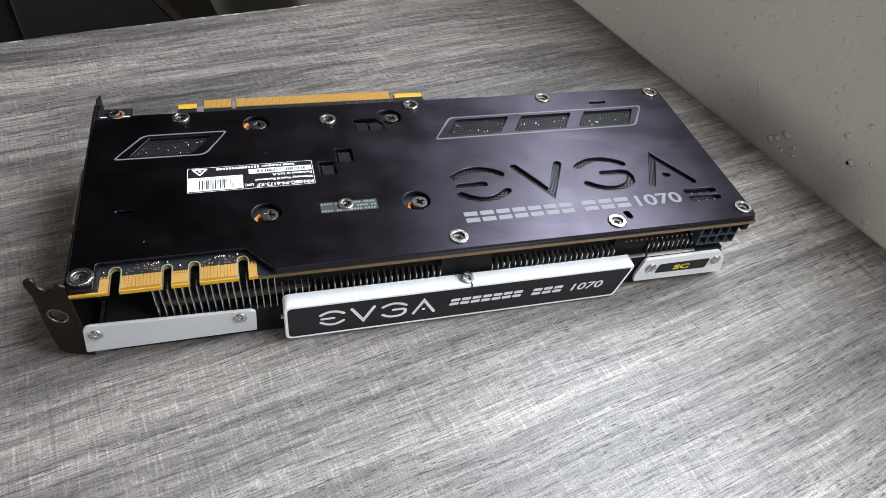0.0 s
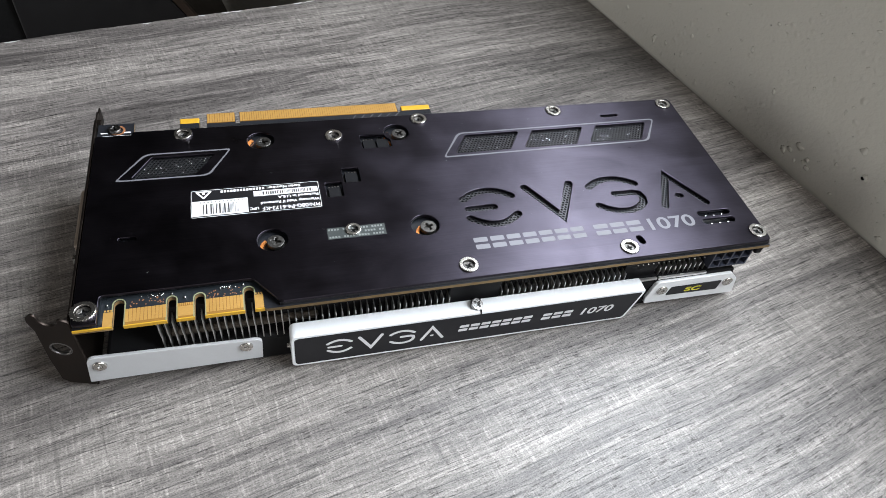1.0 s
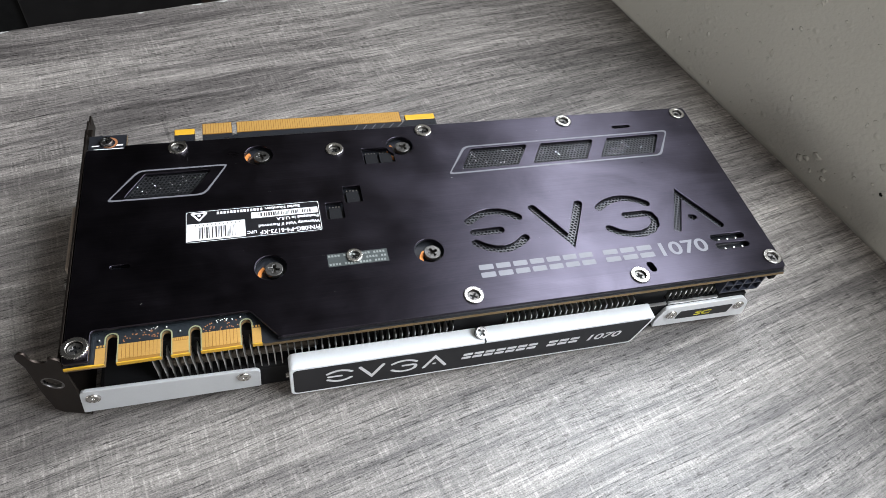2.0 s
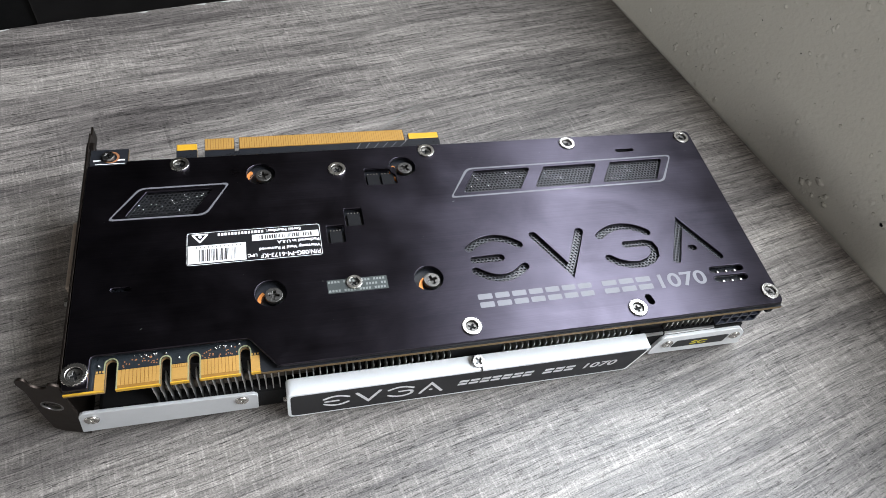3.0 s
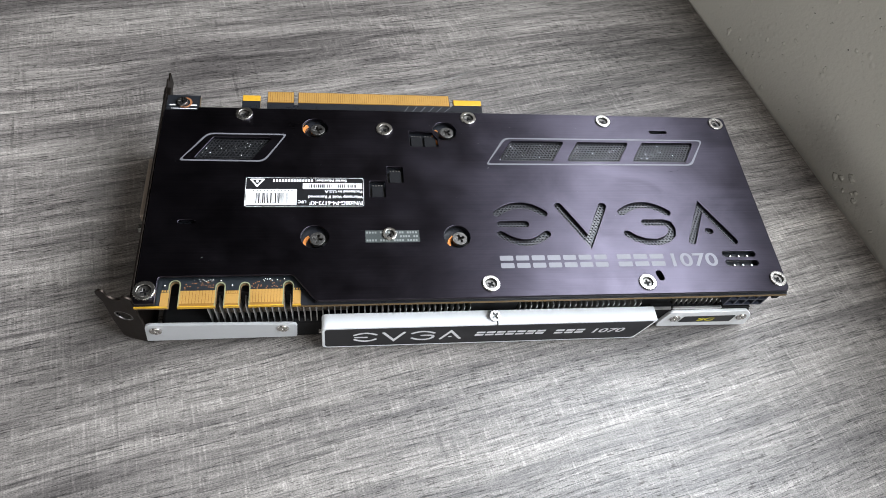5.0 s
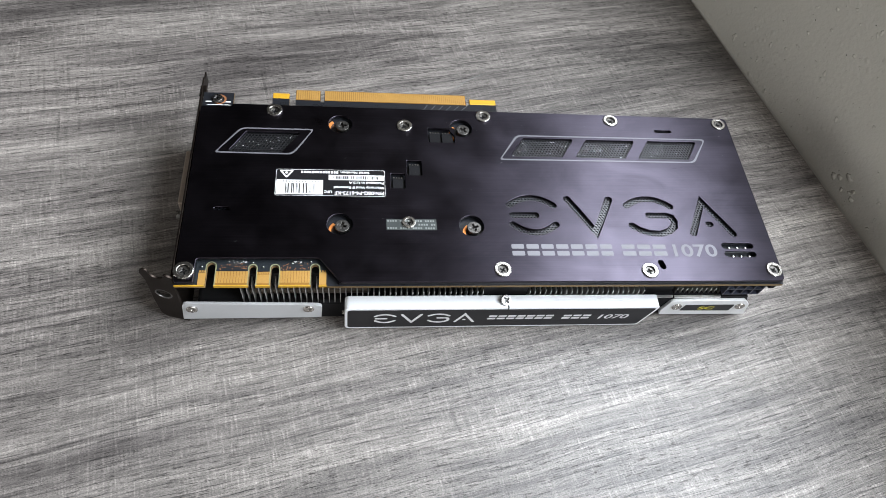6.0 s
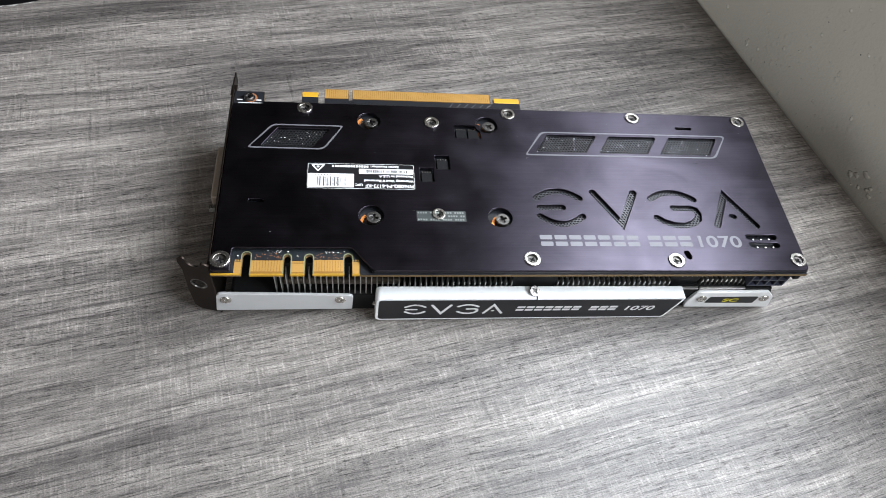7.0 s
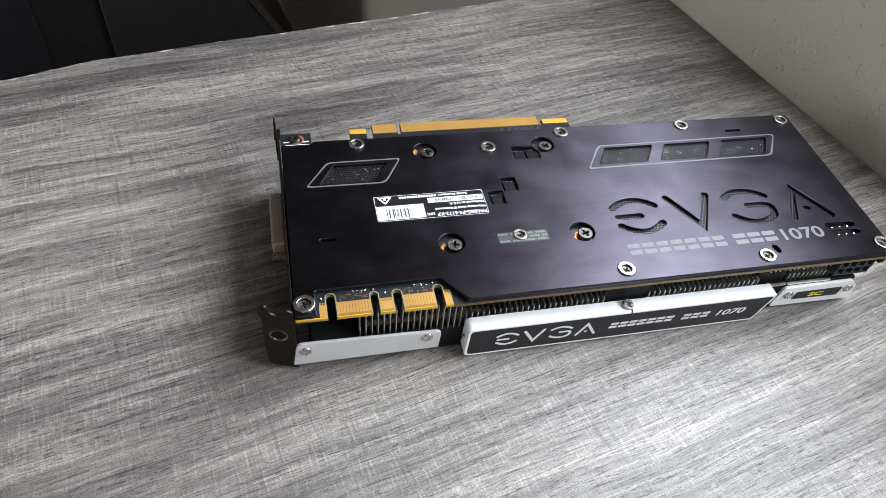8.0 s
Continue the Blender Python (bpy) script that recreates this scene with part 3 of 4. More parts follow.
part("number_print", text_mesh("number_print", "1070", 6.2, PRINT, 20.9, bold=0.16), PRINT, backplate, "silver printed number", pose(0.2112, 0.0105, 0.00003))


# ---- screws ----
def cross_head(r, z0, z1, mat, name):
    """A screw head with a cross recess."""
    a, b = r * 0.62, r * 0.17
    cross = [(-b, a), (b, a), (b, b), (a, b), (a, -b), (b, -b), (b, -a), (-b, -a), (-b, -b), (-a, -b), (-a, b), (-b, b)]
    return sheet(name, [circle(0, 0, r, 24), cross], z0, z1, mat, 0.12)


gear = []
for k in range(52):
    a = 2 * math.pi * k / 52
    rr = 1.0 if k % 2 else 0.89
    gear.append((3.8 * rr * math.cos(a), 3.8 * rr * math.sin(a)))
WASHER_ME = sheet("washer", [gear, circle(0, 0, 2.3, 24)], -0.3, 0.75, STEEL, 0.13)
HEAD_ME = cross_head(2.2, -1.3, -0.25, SCREW, "screw")
# black disc standing in for the shade down in the screw's recess
RECESS_SHADE_ME = mesh_from(disc(bmesh.new(), 0, 0, -1.4, -0.75, 2.9, 2.9), "recess_shade", PLASTIC)


def plate_screw(x, y, r, turn):
    s = part("screw", HEAD_ME, STEEL, card, "nickel cross-head screw", pose(x * MM, y * MM, 0, 0, 0, turn))
    s.scale = (r / 3.8, r / 3.8, 1)
    part("washer", WASHER_ME, STEEL, s, "serrated nickel washer")
    part("recess_shade", RECESS_SHADE_ME, PLASTIC, s)


for i, (x, y, r) in enumerate(PLATE_SCREWS):
    plate_screw(x, y, r, 17 + 41 * i)

SPRING_ME = cross_head(3.1, -1.5, 0.15, SCREW, "spring_screw")
RING_ME = sheet("insulating_ring", [[(5.2 * math.cos(a), 5.2 * math.sin(a)) for a in (radians(125 + 10 * k) for k in range(14))] + [(3.9 * math.cos(a), 3.9 * math.sin(a)) for a in (radians(255 - 10 * k) for k in range(14))]], -2.4, -1.7, COPPER)
COLLAR_ME = mesh_from(disc(bmesh.new(), 0, 0, -2.5, -1.5, 2.2, 2.6), "collar", DARK_STEEL)
for i, (x, y) in enumerate(SPRING):
    s = part("spring_screw", SPRING_ME, DARK_STEEL, card, "dark cross-head screw sunk in a round hole", pose((x + 1.0) * MM, (y - 1.0) * MM, 0, 0, 0, 12 + 33 * i))
    part("collar", COLLAR_ME, DARK_STEEL, s)
    part("insulating_ring", RING_ME, COPPER, s, "orange ring", pose(-0.0017, 0.0004, 0, 0, 0, -12 - 33 * i))

# ---- circuit board ----
notches = [(11.4, 14.6, 8.6), (28.2, 30.9, 7.4), (36.9, 40.0, 7.4), (53.1, 56.2, 7.6)]
edge = [(-0.6, -2.2)]
for a, b, top in notches:
    mid, r = (a + b) / 2, (b - a) / 2
    edge += [(a, -2.2)] + [(mid - r * math.cos(math.pi * k / 8), top - r + r * math.sin(math.pi * k / 8)) for k in range(9)] + [(b, -2.2)]
edge += [(59.4, -2.2), (60.4, -2.6), (262.6, -2.6), (263.0, 94.6), (142.4, 94.6), (142.4, 105.2), (128.8, 105.6), (128.8, 102.4),
         (127.1, 101.0), (126.9, 107.6), (126.2, 108.3), (56.9, 108.3), (56.4, 107.6), (56.3, 100.6), (54.6, 100.6), (54.5, 107.6), (53.9, 108.3), (43.2, 108.3), (42.6, 107.7), (42.6, 97.5),
         (39.6, 97.5), (39.6, 104.4), (31.6, 104.4), (31.6, 94.8), (13.4, 94.8), (13.4, 104.8), (-0.6, 104.8)]
pcb = part("circuit_board", sheet("circuit_board", [edge], -4.2, -2.7, PCB_EDGE), PCB_EDGE, card, "olive-edged black circuit board")
part("solder_mask", sheet("solder_mask", [edge], -2.72, -2.66, PCB), PCB, pcb)
# darker blue mask by the bridge connectors
mask = [(7.0, -1.2)]
for a, b, top in notches:
    mid, r = (a + b) / 2, (b - a) / 2 + 0.5
    mask += [(mid - r, 4.6)] + [(mid - r * math.cos(math.pi * k / 8), top - r + 0.5 + r * math.sin(math.pi * k / 8)) for k in range(9)] + [(mid + r, 4.6)]
mask += [(60.2, 4.6), (60.2, 10.5), (7.0, 10.5)]
part("solder_mask", sheet("solder_mask", [mask], -2.62, -2.56, PCB_BLUE), PCB_BLUE, pcb, "dark blue solder mask")


def contacts(name, spans, y0, y1, z0=-2.6, z1=-2.45):
    vs, fs = [], []
    for a, b in spans:
        k = len(vs)
        vs += [(x * MM, y * MM, z * MM) for z in (z0, z1) for x, y in ((a, y0), (b, y0), (b, y1), (a, y1))]
        fs += [(k + 4, k + 5, k + 6, k + 7), (k, k + 1, k + 5, k + 4), (k + 1, k + 2, k + 6, k + 5), (k + 2, k + 3, k + 7, k + 6), (k + 3, k, k + 4, k + 7)]
    me = bpy.data.meshes.new(name)
    me.from_pydata(vs, [], fs)
    me.materials.append(GOLD)
    return me


def spread(a, b, n, fill):
    p = (b - a) / n
    return [(a + p * (k + 0.5 - fill / 2), a + p * (k + 0.5 + fill / 2)) for k in range(n)]


part("edge_contact_strip", contacts("edge_contact_strip", spread(42.8, 54.4, 11, 0.84), 101.9, 108.0), GOLD, pcb, "gold edge contacts", kind="stuff")
part("edge_contact_strip", contacts("edge_contact_strip", spread(56.6, 126.7, 70, 0.84), 101.9, 108.0), GOLD, pcb, "gold edge contacts", kind="stuff")
for a, b in ((42.6, 54.5), (56.4, 126.9)):
    part("contact_ground", boxed(a + 0.1, b - 0.1, 101.6, 108.25, -2.64, -2.55), FINGER, pcb)
for a, b in ((31.6, 39.6), (128.8, 142.4)):
    part("end_tab", boxed(a, b, 102.2, 105.8, -4.3, -2.5, bevel=0.4), AMBER, pcb, "bright amber board tab")
for a, b, n, y1 in ((14.8, 28.1, 11, 4.4), (31.0, 36.8, 9, 4.3), (40.2, 52.9, 11, 4.6)):
    part("bridge_backing", boxed(a, b, -1.9, y1, -2.64, -2.54), FINGER, pcb, "gold bridge connector finger")
    if n == 9:
        part("bridge_contact_strip", contacts("bridge_contact_strip", [(a + 0.4, b - 0.4)], -1.2, 2.9), GOLD, pcb, "gold bridge contact")
        part("bridge_contact_strip", contacts("bridge_contact_strip", spread(a + 0.2, b - 0.2, 8, 0.6), 3.1, 4.2), GOLD, pcb, "gold bridge contacts", kind="stuff")
    else:
        part("bridge_contact_strip", contacts("bridge_contact_strip", spread(a + 0.2, b - 0.2, n, 0.84), -0.9, y1 + 0.1), GOLD, pcb, "gold bridge contacts", kind="stuff")
for a, b in ((8.4, 11.3), (56.4, 59.3)):
    part("bridge_contact_strip", contacts("bridge_contact_strip", [(a, b)], -1.9, 3.9), GOLD, pcb, "gold bridge contact")
    part("bridge_contact_strip", contacts("bridge_contact_strip", spread(a, b, 3, 0.6), 4.2, 4.9), GOLD, pcb, "gold bridge contacts", kind="stuff")
part("board_lip", boxed(-0.5, 11.3, -2.3, -1.75, -3.4, -2.5), AMBER, pcb, "amber board edge")

for a, b, top in notches:
    mid, r = (a + b) / 2, (b - a) / 2 + 0.35
    arch = [(mid - r, -1.9)] + [(mid - r * math.cos(math.pi * k / 8), top - r + 0.4 + r * math.sin(math.pi * k / 8)) for k in range(9)] + [(mid + r, -1.9)]
    part("notch_rim", sheet("notch_rim", [stroke(arch, 0.42)], -2.62, -2.50, NOTCH), NOTCH, pcb, "pale olive rim of a notch")
for a, b in ((14.7, 28.1), (31.0, 36.8), (40.1, 53.0), (56.3, 59.4)):
    part("board_lip", boxed(a, b, -2.3, -1.92, -4.15, -2.6), AMBER, pcb, "amber board edge")

bm = bmesh.new()
for k in range(46):
    lo, hi = ((16.0, 27.0), (41.0, 52.0))[k % 2]
    disc(bm, rnd.uniform(lo, hi), rnd.uniform(5.2, 8.4), -2.6, -2.5, 0.26, 0.22, 8)
part("vias", bm, VIA, pcb, "small copper dots", kind="stuff")
lumps = []
for k in range(26):
    lumps.append(lump(rnd.gauss((24.0, 48.0)[k % 2], 2.2), rnd.uniform(8.0, 9.2), -2.2, rnd.uniform(0.15, 0.38)))
for x, y in ((9.4, 6.6), (33.8, 6.4), (29.6, 8.6), (53.0, 8.8), (65.2, 5.2), (64.2, 6.4)):
    lumps.append(lump(x, y, -2.2, 0.45))
for g in GRILLES + [VENT]:
    for k in range(110):
        x, y = rnd.uniform(g[0][0], g[2][0]), rnd.uniform(g[0][1], g[2][1])
        lumps.append(lump(x, y, -1.9, rnd.choice((0.2, 0.25, 0.3, 0.4, 0.55)), 0.6))
for y in (16.0, 11.5):
    for x in (241.6, 245.6, 249.6):
        lumps.append(lump(x + (0.6 if y < 14 else 0), y - 0.3, -1.7, 1.2, 0.6))
part("solder_points", blobs("solder_points", lumps, SOLDER), SOLDER, pcb, "bright solder points", kind="stuff", smooth=True)
for k in range(6):
    x = 104.5 + k * 3.7
    mark = [(x, 97.0), (x + 2.6 + 0.3 * k, 101.0), (x + 2.9 + 0.3 * k, 101.0), (x + 0.3, 97.0)]
    part("board_mark", flat_loops([mark], -2.64, PRINT, "board_mark"), PRINT, pcb, "pale printed line on the board")
# two solder pads, then a white line painted for the plate edge's highlight
for a, b, c, d in ((0.6, 3.4, 98.5, 99.2), (9.4, 12.2, 98.4, 99.2), (1.4, 12.4, 96.6, 97.0)):
    part("board_mark", flat_loops([[(a, c), (b, c), (b, d), (a, d)]], -2.60, WHITE_PRINT, "pad_and_highlight"), WHITE_PRINT, pcb, "white mark for solder pads and the plate edge's highlight")
s = part("bracket_screw", cross_head(2.3, -2.5, -1.0, DARK_STEEL, "bracket_screw"), DARK_STEEL, card, "dark cross-head screw at the bracket", pose(0.0062, 0.1000, 0, 0, 0, 20))
part("pad_ring", sheet("pad_ring", [circle(0.9, 0, 3.1, 24), circle(0.5, 0, 2.6, 20)], -2.6, -2.45, VIA), VIA, s, "copper pad")

for i, (a, b, c, d) in enumerate(WINDOWS):
    pieces = [(a + 1.0, b - 0.8, c + 0.6, d - 2.0)] if i < 2 else [(a + 0.8, (a + b) / 2 - 0.5, c + 0.6, d - 2.6), ((a + b) / 2 + 0.4, b - 0.8, c + 0.6, d - 2.6)]
    for p, q, r_, s_ in pieces:
        chip = part("chip", boxed(p, q, r_, s_, -2.6, -1.0, bevel=0.15), CHIP, pcb, "small black chip in a cutout")
        bm = bmesh.new()
        for k in range(4):
            xx = p + (q - p) * (k + 0.5) / 4
            box(bm, xx - 0.28, xx + 0.28, s_ - 0.05, s_ + 0.8, -2.4, -1.3)
        part("chip_leads", bm, STEEL, chip, "bright chip leads", kind="stuff")

bm = bmesh.new()
for k in range(40):
    x, y, a, l = rnd.uniform(4, 258), rnd.uniform(8, 88), rnd.uniform(0, 3.1), rnd.choice((0.15, 0.2, 0.3, 0.9))
    dx, dy = math.cos(a) * l / 2, math.sin(a) * l / 2
    bm.faces.new([bm.verts.new((p * MM, q * MM, 0.02 * MM)) for p, q in ((x - dx + dy * 0.12, y - dy - dx * 0.12), (x + dx, y + dy), (x + dx - dy * 0.3, y + dy + 0.1), (x - dx, y - dy + 0.1))])
part("dust", bm, VOID_INK, backplate, "a few pale specks of dust", kind="stuff")

# ---- label and seal ----
label = part("label", sheet("label", [rounded([(36.0, 41.2), (36.0, 56.5), (84.9, 56.5), (84.9, 41.2)], 0.9)], 0.0, 0.07, LABEL_BLACK), LABEL_BLACK, card, "black and white barcode label, upside down")
part("label_rim", sheet("label_rim", [rounded([(36.3, 41.5), (36.3, 56.2), (84.6, 56.2), (84.6, 41.5)], 0.9), rounded([(36.45, 41.65), (36.45, 56.05), (84.45, 56.05), (84.45, 41.65)], 0.85)], 0.065, 0.075, WHITE_INK), WHITE_INK, label)
part("barcode_field", flat_loops([[(36.7, 42.2), (57.0, 42.2), (57.0, 50.2), (36.7, 50.2)]], 0.085, WHITE_INK, "barcode_field"), WHITE_INK, label, "white field")
part("barcode_field", flat_loops([[(59.4, 50.4), (84.0, 50.4), (84.0, 53.3), (59.4, 53.3)]], 0.085, WHITE_INK, "barcode_field"), WHITE_INK, label, "white field")


def barcode(x0, x1, y0, y1, z, unit):
    loops, x = [], x0
    while x < x1:
        w = unit * rnd.choice((1, 1, 2, 3))
        loops.append([(x, y0), (min(x + w, x1), y0), (min(x + w, x1), y1), (x, y1)])
        x += w + unit * rnd.choice((1, 1, 2))
    return flat_loops(loops, z, BLACK_INK, "barcode")


part("barcode", barcode(40.6, 53.4, 42.9, 48.4, 0.095, 0.20), BLACK_INK, label, "black bars", kind="stuff")
part("barcode", barcode(61.4, 82.2, 50.9, 52.8, 0.095, 0.22), BLACK_INK, label, "black bars", kind="stuff")
part("digit_bars", flat_loops([[(39.4 + k * 1.4, 49.0), (39.9 + k * 1.4, 49.0), (39.9 + k * 1.4, 49.7), (39.4 + k * 1.4, 49.7)] for k in range(12)], 0.095, BLACK_INK, "digit_bars"), BLACK_INK, label)


def label_words(words, x, y, height, width):
    part("label_line", text_mesh("label_line", words, height, WHITE_INK, width, 0.004, 0.0, 0.035), WHITE_INK, label, "white printed words", pose(x * MM, y * MM, 0.00008, 0, 0, 180))


label_words("P/N:08G-P4-6173-KF", 84.1, 44.1, 1.9, 21.8)
label_words("Warranty Void If Removed", 84.1, 46.9, 1.35, 22.4)
label_words("Packaged in U.S.A", 84.1, 49.6, 1.35, 15.6)
label_words("UPC", 61.0, 44.4, 1.35, 3.4)
label_words("Serial Number:", 77.6, 55.3, 1.3, 13.0)
part("digit_bars", flat_loops([[(47.2 + k * 1.2, 54.1), (48.0 + k * 1.2, 54.1), (48.0 + k * 1.2, 55.3), (47.2 + k * 1.2, 55.3)] for k in range(14)], 0.085, WHITE_INK, "digit_bars"), WHITE_INK, label)
tri = [(37.6, 55.6), (44.2, 55.6), (40.9, 51.2)]
part("approval_mark", sheet("approval_mark", [rounded(tri, 0.5), rounded([(38.9, 55.0), (42.9, 55.0), (40.9, 52.3)], 0.3)], 0.075, 0.085, WHITE_INK), WHITE_INK, label, "white triangle")
part("approval_mark", sheet("approval_mark", [circle(40.9, 54.2, 0.6, 14)], 0.075, 0.085, WHITE_INK), WHITE_INK, label)

seal = part("seal", sheet("seal", [[(84.6, 23.6), (84.6, 29.4), (106.6, 29.4), (106.6, 23.6)], circle(94.4, 27.3, 1.9, 20)], 0.0, 0.05, VOID_GREY), VOID_GREY, card, "dark foil warranty seal over a screw")
loops = []
for row_, (y, off) in enumerate(((24.1, 0.0), (26.0, 2.6), (27.9, 0.0))):
    for k in range(4):
        x = 85.0 + off + k * 5.5
        for x0, x1 in ((x, min(x + 4.4, 106.2)),):
            if x1 - x0 > 0.8 and not (x0 < 98.2 and x1 > 90.6 and row_ == 1):
                while x0 + 0.6 < x1:
                    loops.append([(x0, y), (x0 + 0.75, y), (x0 + 0.75, y + 0.95), (x0, y + 0.95)])
                    x0 += 1.12
part("seal_print", flat_loops(loops, 0.06, VOID_INK, "seal_print"), VOID_INK, seal, "rows of small pale bars")
plate_screw(94.4, 27.5, 3.1, 30)

# ---- cooler, shroud and front trim ----
part("shroud", boxed(4.0, 259.0, 1.2, 98.0, -38.6, -24.0, bevel=1.5), PLASTIC, card, "black plastic fan shroud")
# black filler behind the fins, its colour standing for the shade between them
part("fin_shade_filler", boxed(24.0, 236.0, 5.6, 92.0, -24.2, -6.0), PLASTIC, card)
part("end_block", boxed(2.0, 23.0, 14.0, 92.0, -24.2, -4.3), PLASTIC, card)
part("cooler_bridge", boxed(127.6, 148.4, 2.6, 12.0, -24.2, -6.2, bevel=0.3), PLASTIC, card)
part("cooler_bridge", boxed(202.8, 218.0, 3.4, 12.0, -24.2, -7.2, bevel=0.3), PLASTIC, card)



def fin_mesh(top):
    """One thin fin with a slight bend, its upper edge at that height (mm)."""
    prof = [(0.0, top), (0.0, -15.5), (0.16, -17.0), (0.16, -27.0)]
    vs, fs = [], []
    for dx, z in prof:
        for w in (0, 0.32):
            for y in (1.6, 5.8):
                vs.append(((dx + w) * MM, y * MM, z * MM))
    for k in range(len(prof) - 1):
        b = k * 4
        fs += [(b, b + 1, b + 5, b + 4), (b + 2, b + 6, b + 7, b + 3), (b, b + 4, b + 6, b + 2), (b + 1, b + 3, b + 7, b + 5)]
    fs += [(0, 2, 3, 1)]
    me = bpy.data.meshes.new("fin")
    me.from_pydata(vs, [], fs)
    me.materials.append(FIN)
    return me


for a, b, top in ((23.5, 64.6, -8.6), (67.0, 127.4, -15.6), (148.8, 202.6, -15.6), (219.5, 241.0, -16.8)):
    n = round((b - a) / 2.42)
    me = fin_mesh(top)
    for k in range(n + 1):
        part("fin", me, FIN, card, m=pose((a + (b - a) * k / n) * MM, 0.0012 if a > 200 else 0, 0))
part("heat_pipe", boxed(26.0, 78.0, 3.6, 7.0, -20.6, -17.4, bevel=1.2), PIPE, card, "dull heat pipe behind the fins")
part("fin_tips", blobs("fin_tips", [lump(207.5 + 2.4 * k, 2.6, -12.2, 0.32) for k in range(14)], FIN), FIN, card, "row of small bright tips", kind="stuff")


def upright(outline, y0, y1, mat, name, bevel=0.0, holes=()):
    """A sheet standing on the card's long side: outline in x and z (mm), front at y0."""
    me = sheet(name, [outline, *holes], -(y1 - y0) / 2, (y1 - y0) / 2, mat, bevel)
    me.transform(Matrix.Translation((0, (y0 + y1) / 2 * MM, 0)) @ Matrix.Rotation(radians(90), 4, "X"))
    return me


RIVET_ME = sheet("trim_screw", [circle(0, 0, 2.4, 28), circle(0, 0, 0.62, 6)], -0.4, 0.8, STEEL, 0.42)


def trim_screw(parent, x, z, y, turn):
    part("trim_screw", RIVET_ME, STEEL, parent, "domed silver screw", Matrix.Translation((x * MM, y * MM, z * MM)) @ Matrix.Rotation(radians(90), 4, "X") @ Matrix.Rotation(radians(turn), 4, "Z"))


left = part("side_plate", upright(rounded([(-3.0, -34.6), (-1.2, -20.6), (57.0, -22.8), (56.4, -34.4)], [0.6, 3.0, 2.6, 0.6]), -0.7, 0.6, ALU, "side_plate", 0.15), ALU, card, "plain silver side plate")
trim_screw(left, 2.2, -25.2, -0.7, 10)
trim_screw(left, 51.2, -25.8, -0.7, 50)

bar_outline = rounded([(66.6, -37.0), (66.8, -18.2), (210.2, -18.8), (209.8, -21.5), (205.4, -37.2)], [2.6, 2.6, 1.4, 1.6, 2.6])
bar = part("light_bar", upright(bar_outline, -5.2, 1.4, WHITE_BAR, "light_bar", 0.35), WHITE_BAR, card, "white framed bar with a black face")
panel_outline = rounded([(67.9, -35.7), (68.0, -19.5), (208.7, -20.1), (208.4, -22.0), (204.4, -35.9)], [1.9, 1.9, 1.0, 1.2, 1.9])
panel = part("bar_panel", upright(panel_outline, -5.28, -4.0, GLOSS_BLACK, "bar_panel"), GLOSS_BLACK, bar, "black panel")
FACE = Matrix.Translation((0, -0.00529, 0)) @ Matrix.Rotation(radians(90), 4, "X")
k_, ox, oz = 0.425, 79.4 - 139.2 * 0.425, -27.9 - 32.3 * 0.425
small = [[((x + 0.0) * k_ + ox, (y - 32.3) * 0.40 - 27.5) for x, y in stroke(line, w * 0.95)] for line, w in MARK]
part("bar_print", flat_loops(small, 0.0, WHITE_PRINT, "bar_print"), WHITE_PRINT, bar, "white printed shapes", FACE)
part("bar_print", sheet("bar_print", word_blocks(7, 130.6, 4.42, -29.3, 3.9, 3.7, 0.2), 0.0, 0.03, WHITE_PRINT), WHITE_PRINT, bar, "white printed bars", FACE)
part("bar_print", sheet("bar_print", word_blocks(3, 165.6, 4.6, -29.5, 3.9, 3.8, 0.2), 0.0, 0.03, WHITE_PRINT), WHITE_PRINT, bar, "white printed bars", FACE)
part("bar_print", text_mesh("bar_print", "1070", 3.9, WHITE_PRINT, 14.6, 0.004, 0.2, 0.12), WHITE_PRINT, bar, "white printed number", FACE @ pose(0.1818, -0.0297, 0))
bs = part("bar_screw", cross_head(2.5, 0.0, 1.5, DARK_STEEL, "bar_screw"), DARK_STEEL, bar, "silver screw on the bar's top edge", pose(0.1375, -0.0016, -0.0184, 24, 0, 40))
part("seam", boxed(138.6, 139.1, -5.3, -3.0, -20.5, -18.2), GLOSS_BLACK, bar)
part("side_pin", disc(bmesh.new(), 0, 0, 0, 1.2, 1.1, 0.9, 14), STEEL, bar, "", Matrix.Translation((0.0667, -0.0022, -0.0265)) @ Matrix.Rotation(radians(-90), 4, "Y"))

right = part("side_plate", upright(rounded([(216.6, -34.8), (216.0, -31.0), (218.2, -21.6), (254.8, -21.4), (258.8, -25.6), (261.0, -35.4)], [0.5, 1.5, 2.6, 2.6, 2.0, 0.8]), -0.9, 0.6, BRIGHT_ALU, "side_plate", 0.15), BRIGHT_ALU, card, "silver side plate with a black inset")
part("plate_backing", boxed(209.0, 256.5, 0.7, 8.0, -34.0, -20.6, bevel=0.4), PLASTIC, card, "black plastic behind the side plate")
inset = part("inset", upright(rounded([(225.4, -30.7), (226.6, -25.5), (251.4, -25.4), (250.8, -31.2)], 0.7), -1.1, -0.5, GLOSS_BLACK, "inset"), GLOSS_BLACK, right, "black inset")
part("inset_print", text_mesh("inset_print", "SC", 2.6, YELLOW_INK, 8.0, 0.02, 0.06, 0.12), YELLOW_INK, right, "yellow printed letters", Matrix.Translation((0.2338, -0.00113, -0.0296)) @ Matrix.Rotation(radians(90), 4, "X"))
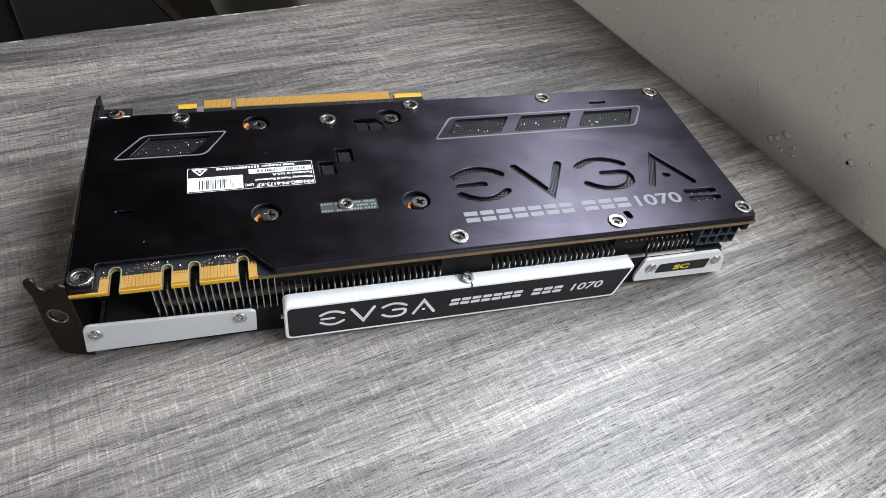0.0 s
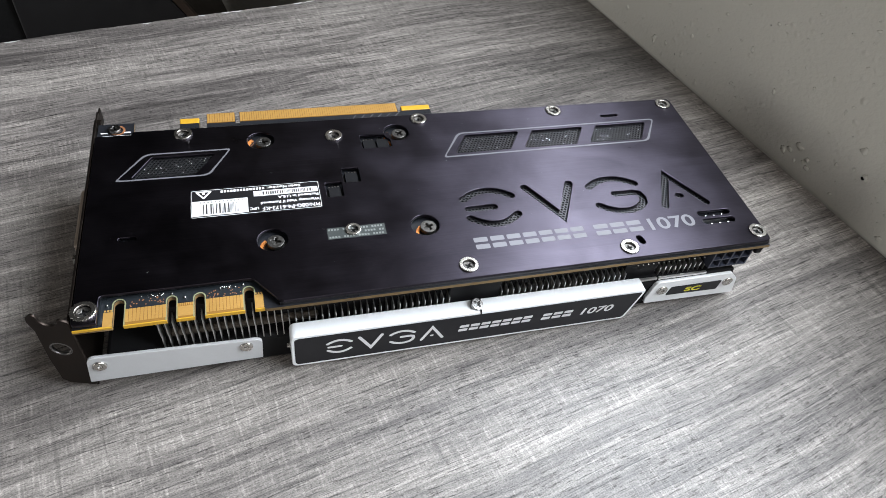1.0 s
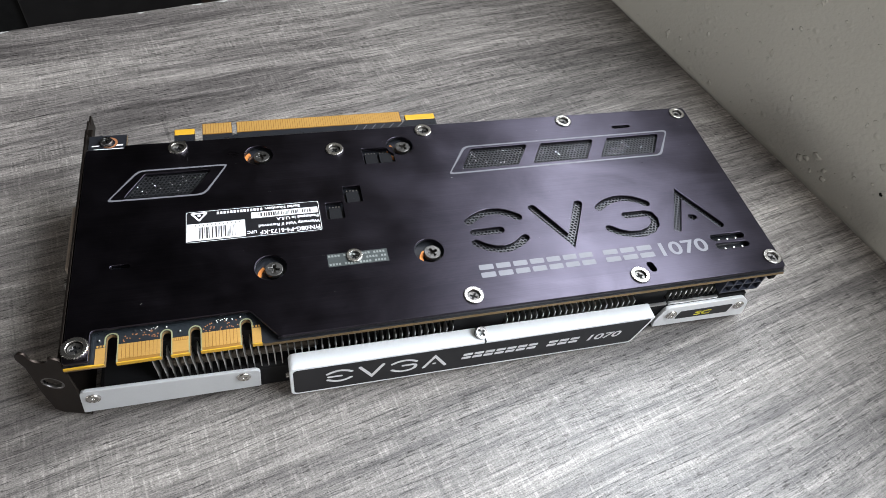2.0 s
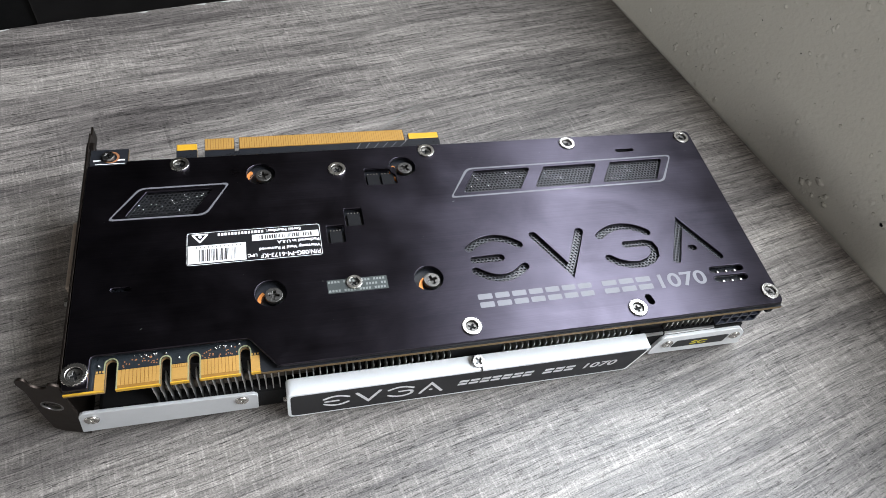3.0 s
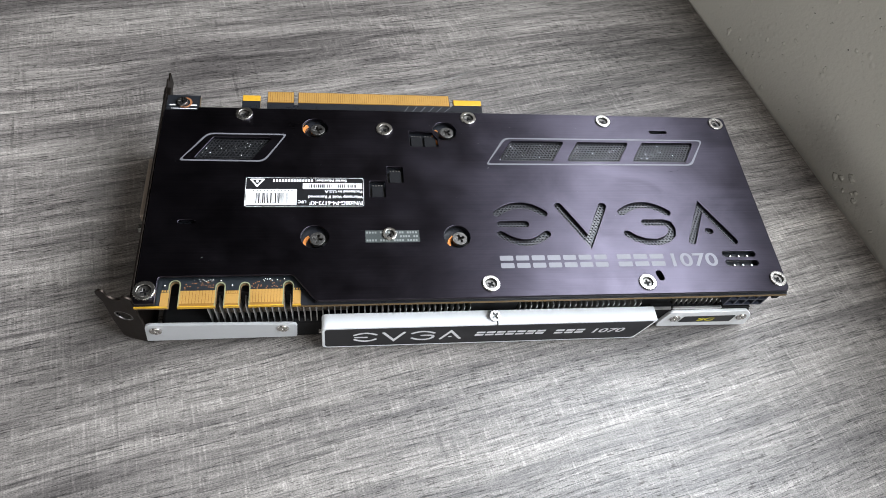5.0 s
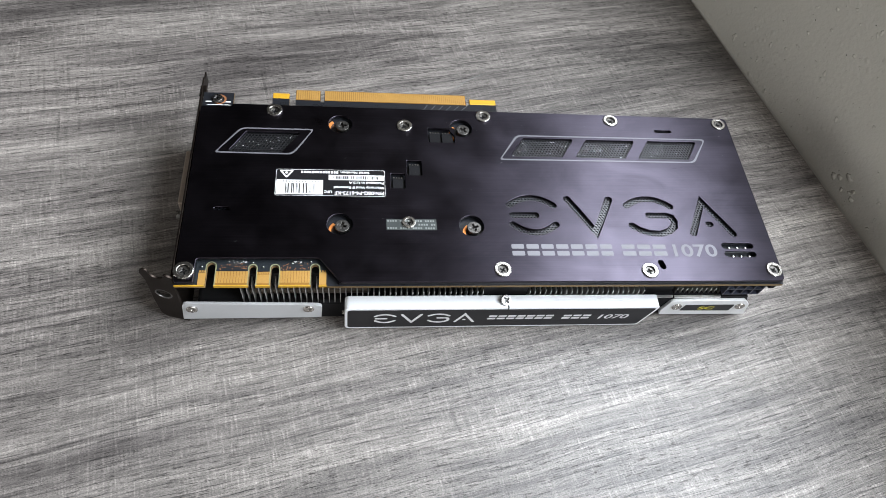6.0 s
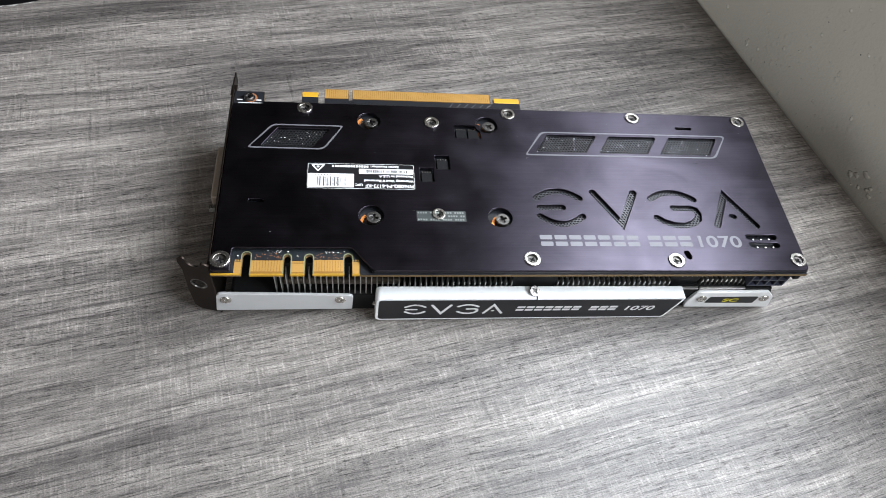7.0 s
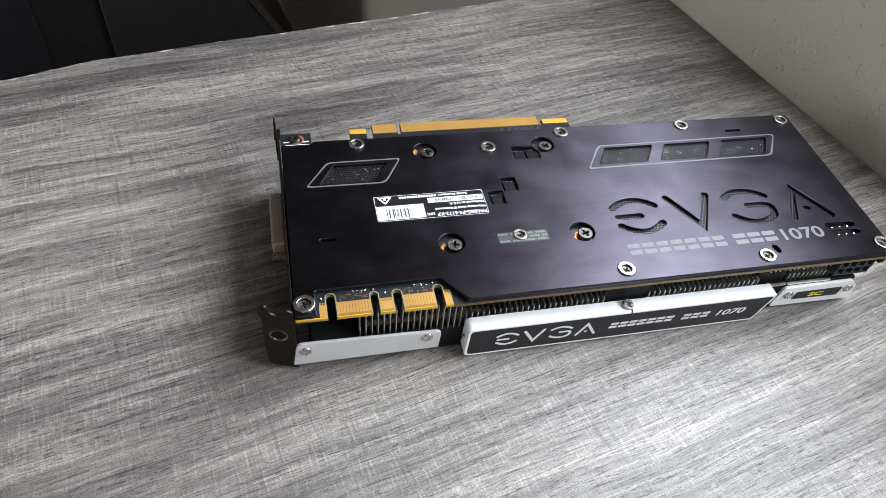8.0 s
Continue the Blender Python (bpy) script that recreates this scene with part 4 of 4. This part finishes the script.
trim_screw(right, 222.4, -26.8, -0.9, 30)
trim_screw(right, 254.6, -26.8, -0.9, 65)
part("heatsink_edge", boxed(206.0, 218.0, 0.4, 1.4, -20.6, -19.6), FIN, card)
part("heatsink_edge", boxed(219.0, 242.0, 0.4, 1.4, -20.8, -19.8), FIN, card)

# power socket
socket = part("power_socket", boxed(240.6, 258.8, 6.0, 9.0, -16.6, -6.6, bevel=0.2), PLASTIC, card, "eight-pin power socket")
for z in (-16.6, -12.0, -7.2):
    part("socket_rib", boxed(240.6, 258.8, -0.2, 6.0, z, z + 0.6), SOCKET, socket)
for c in range(5):
    part("socket_rib", boxed(240.6 + c * 4.4, 241.2 + c * 4.4, -0.15, 6.0, -16.0, -7.2), SOCKET, socket)
part("corner_foot", boxed(258.9, 262.0, -1.5, 6.0, -9.0, -4.3, bevel=0.6), PLASTIC, card)

# ---- bracket ----
bm = boxed(-2.0, -1.0, 0.0, 104.5, -37.8, -0.9, bevel=0.25)
bracket = part("bracket", bm, BRACKET, card, "bent steel mounting bracket")
notch = [(-6.4 + 3.0 * math.cos(a), 0.4 + 3.0 * math.sin(a)) for a in (radians(175 + 190 * k / 10) for k in range(11))]
me = sheet("flange", [[(-13.2, -1.0), (-12.8, 1.4), (-11.2, 2.6), (-9.8, 2.2)] + notch + [(-2.6, 0.9), (-0.2, -0.2), (-0.2, -36.6), (-1.2, -37.4), (-9.6, -36.8), (-11.8, -34.6), (-12.4, -22.0), (-12.0, -6.0)],
                      circle(-6.6, -15.5, 3.0, 22)], -0.5, 0.5, BRACKET, 0.15)
me.transform(Matrix.Translation((-0.001, 0.0002, 0)) @ Matrix.Rotation(radians(-14), 4, "Z") @ Matrix.Rotation(radians(90), 4, "X"))
flange = part("flange", me, BRACKET, bracket, "bent steel flange with screw holes")
me = sheet("hole_rim", [circle(-6.6, -15.5, 3.7, 26), circle(-6.6, -15.5, 3.0, 22)], -0.75, 0.55, DARK_STEEL, 0.2)
me.transform(Matrix.Translation((-0.001, 0.0002, 0)) @ Matrix.Rotation(radians(-14), 4, "Z") @ Matrix.Rotation(radians(90), 4, "X"))
# black strips laid on the flange for the shade in two slits
for k, (x0, x1, z) in enumerate(((-10.4, -7.4, -6.2), (-9.6, -6.6, -21.5))):
    me2 = sheet("slit_shade", [stroke([(x0, z), (x1, z - 0.2)], 0.8)], -0.62, -0.50, GAP_BLACK)
    me2.transform(Matrix.Translation((-0.001, 0.0002, 0)) @ Matrix.Rotation(radians(-14), 4, "Z") @ Matrix.Rotation(radians(90), 4, "X"))
    part("slit_shade", me2, GAP_BLACK, flange, "black strip laid on for a stamped slit's shade")
part("hole_rim", me, DARK_STEEL, flange, "worn bright rim of the hole")
bm = boxed(-3.4, -0.4, 104.2, 111.5, -5.4, -4.6, bevel=0.3)
box(bm, -3.0, -2.2, 104.0, 117.0, -18.0, -4.5, 0.3)
box(bm, -3.4, -2.6, 116.0, 124.0, -14.5, -7.5, 0.3)
part("tail", bm, BRACKET, bracket, "narrow steel tail")
port = part("video_port", boxed(-7.6, -2.0, 46.0, 77.0, -21.0, -13.0, bevel=0.8), PORT, card, "protruding metal video port")
part("port_core", boxed(-8.0, -4.0, 49.0, 74.0, -19.4, -14.6, bevel=0.5), PORT, port, "pale plastic port core")
part("port_post", disc(bmesh.new(), 0, 0, 0, 6.0, 2.0, 2.0, 6), STEEL, port, "", Matrix.Translation((-0.002, 0.0425, -0.017)) @ Matrix.Rotation(radians(-90), 4, "Y"))

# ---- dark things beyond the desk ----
# stand-in for dark shapes of unknown kind, shade put into their colours
unit = thing("dark_panels", DESK @ pose(0, 0.85, FLOOR_Z), "unidentified dark panels with a black gap, coloured near black", "cabinet")
part("body", boxed(-0.62, 0.10, 0.02, 0.40, 0, 0.66, bevel=0.004, unit=1), GAP_BLACK, unit)
part("dark_panel", boxed(-0.62, -0.152, 0.0, 0.019, 0.02, 0.66, bevel=0.003, unit=1), UNIT_BLUE, unit, "blue-black panel")
me = sheet("dark_panel", [[(-66, 20), (-66, 660), (-10, 660), (138, 440), (290, 210), (290, 20)]], 0, 19, UNIT_GREY, 2.0)
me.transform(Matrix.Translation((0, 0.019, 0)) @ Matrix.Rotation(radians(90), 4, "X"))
part("dark_panel", me, UNIT_GREY, unit, "dark grey slanted panel")
me = sheet("edge_strip", [[(-8, 660), (4, 660), (152, 440), (290, 210), (278, 210), (140, 440)]], 0, 22, BROWN_WOOD, 1.0)
me.transform(Matrix.Translation((0, 0.018, 0)) @ Matrix.Rotation(radians(90), 4, "X"))
part("edge_strip", me, BROWN_WOOD, unit, "thin brown wooden edge")
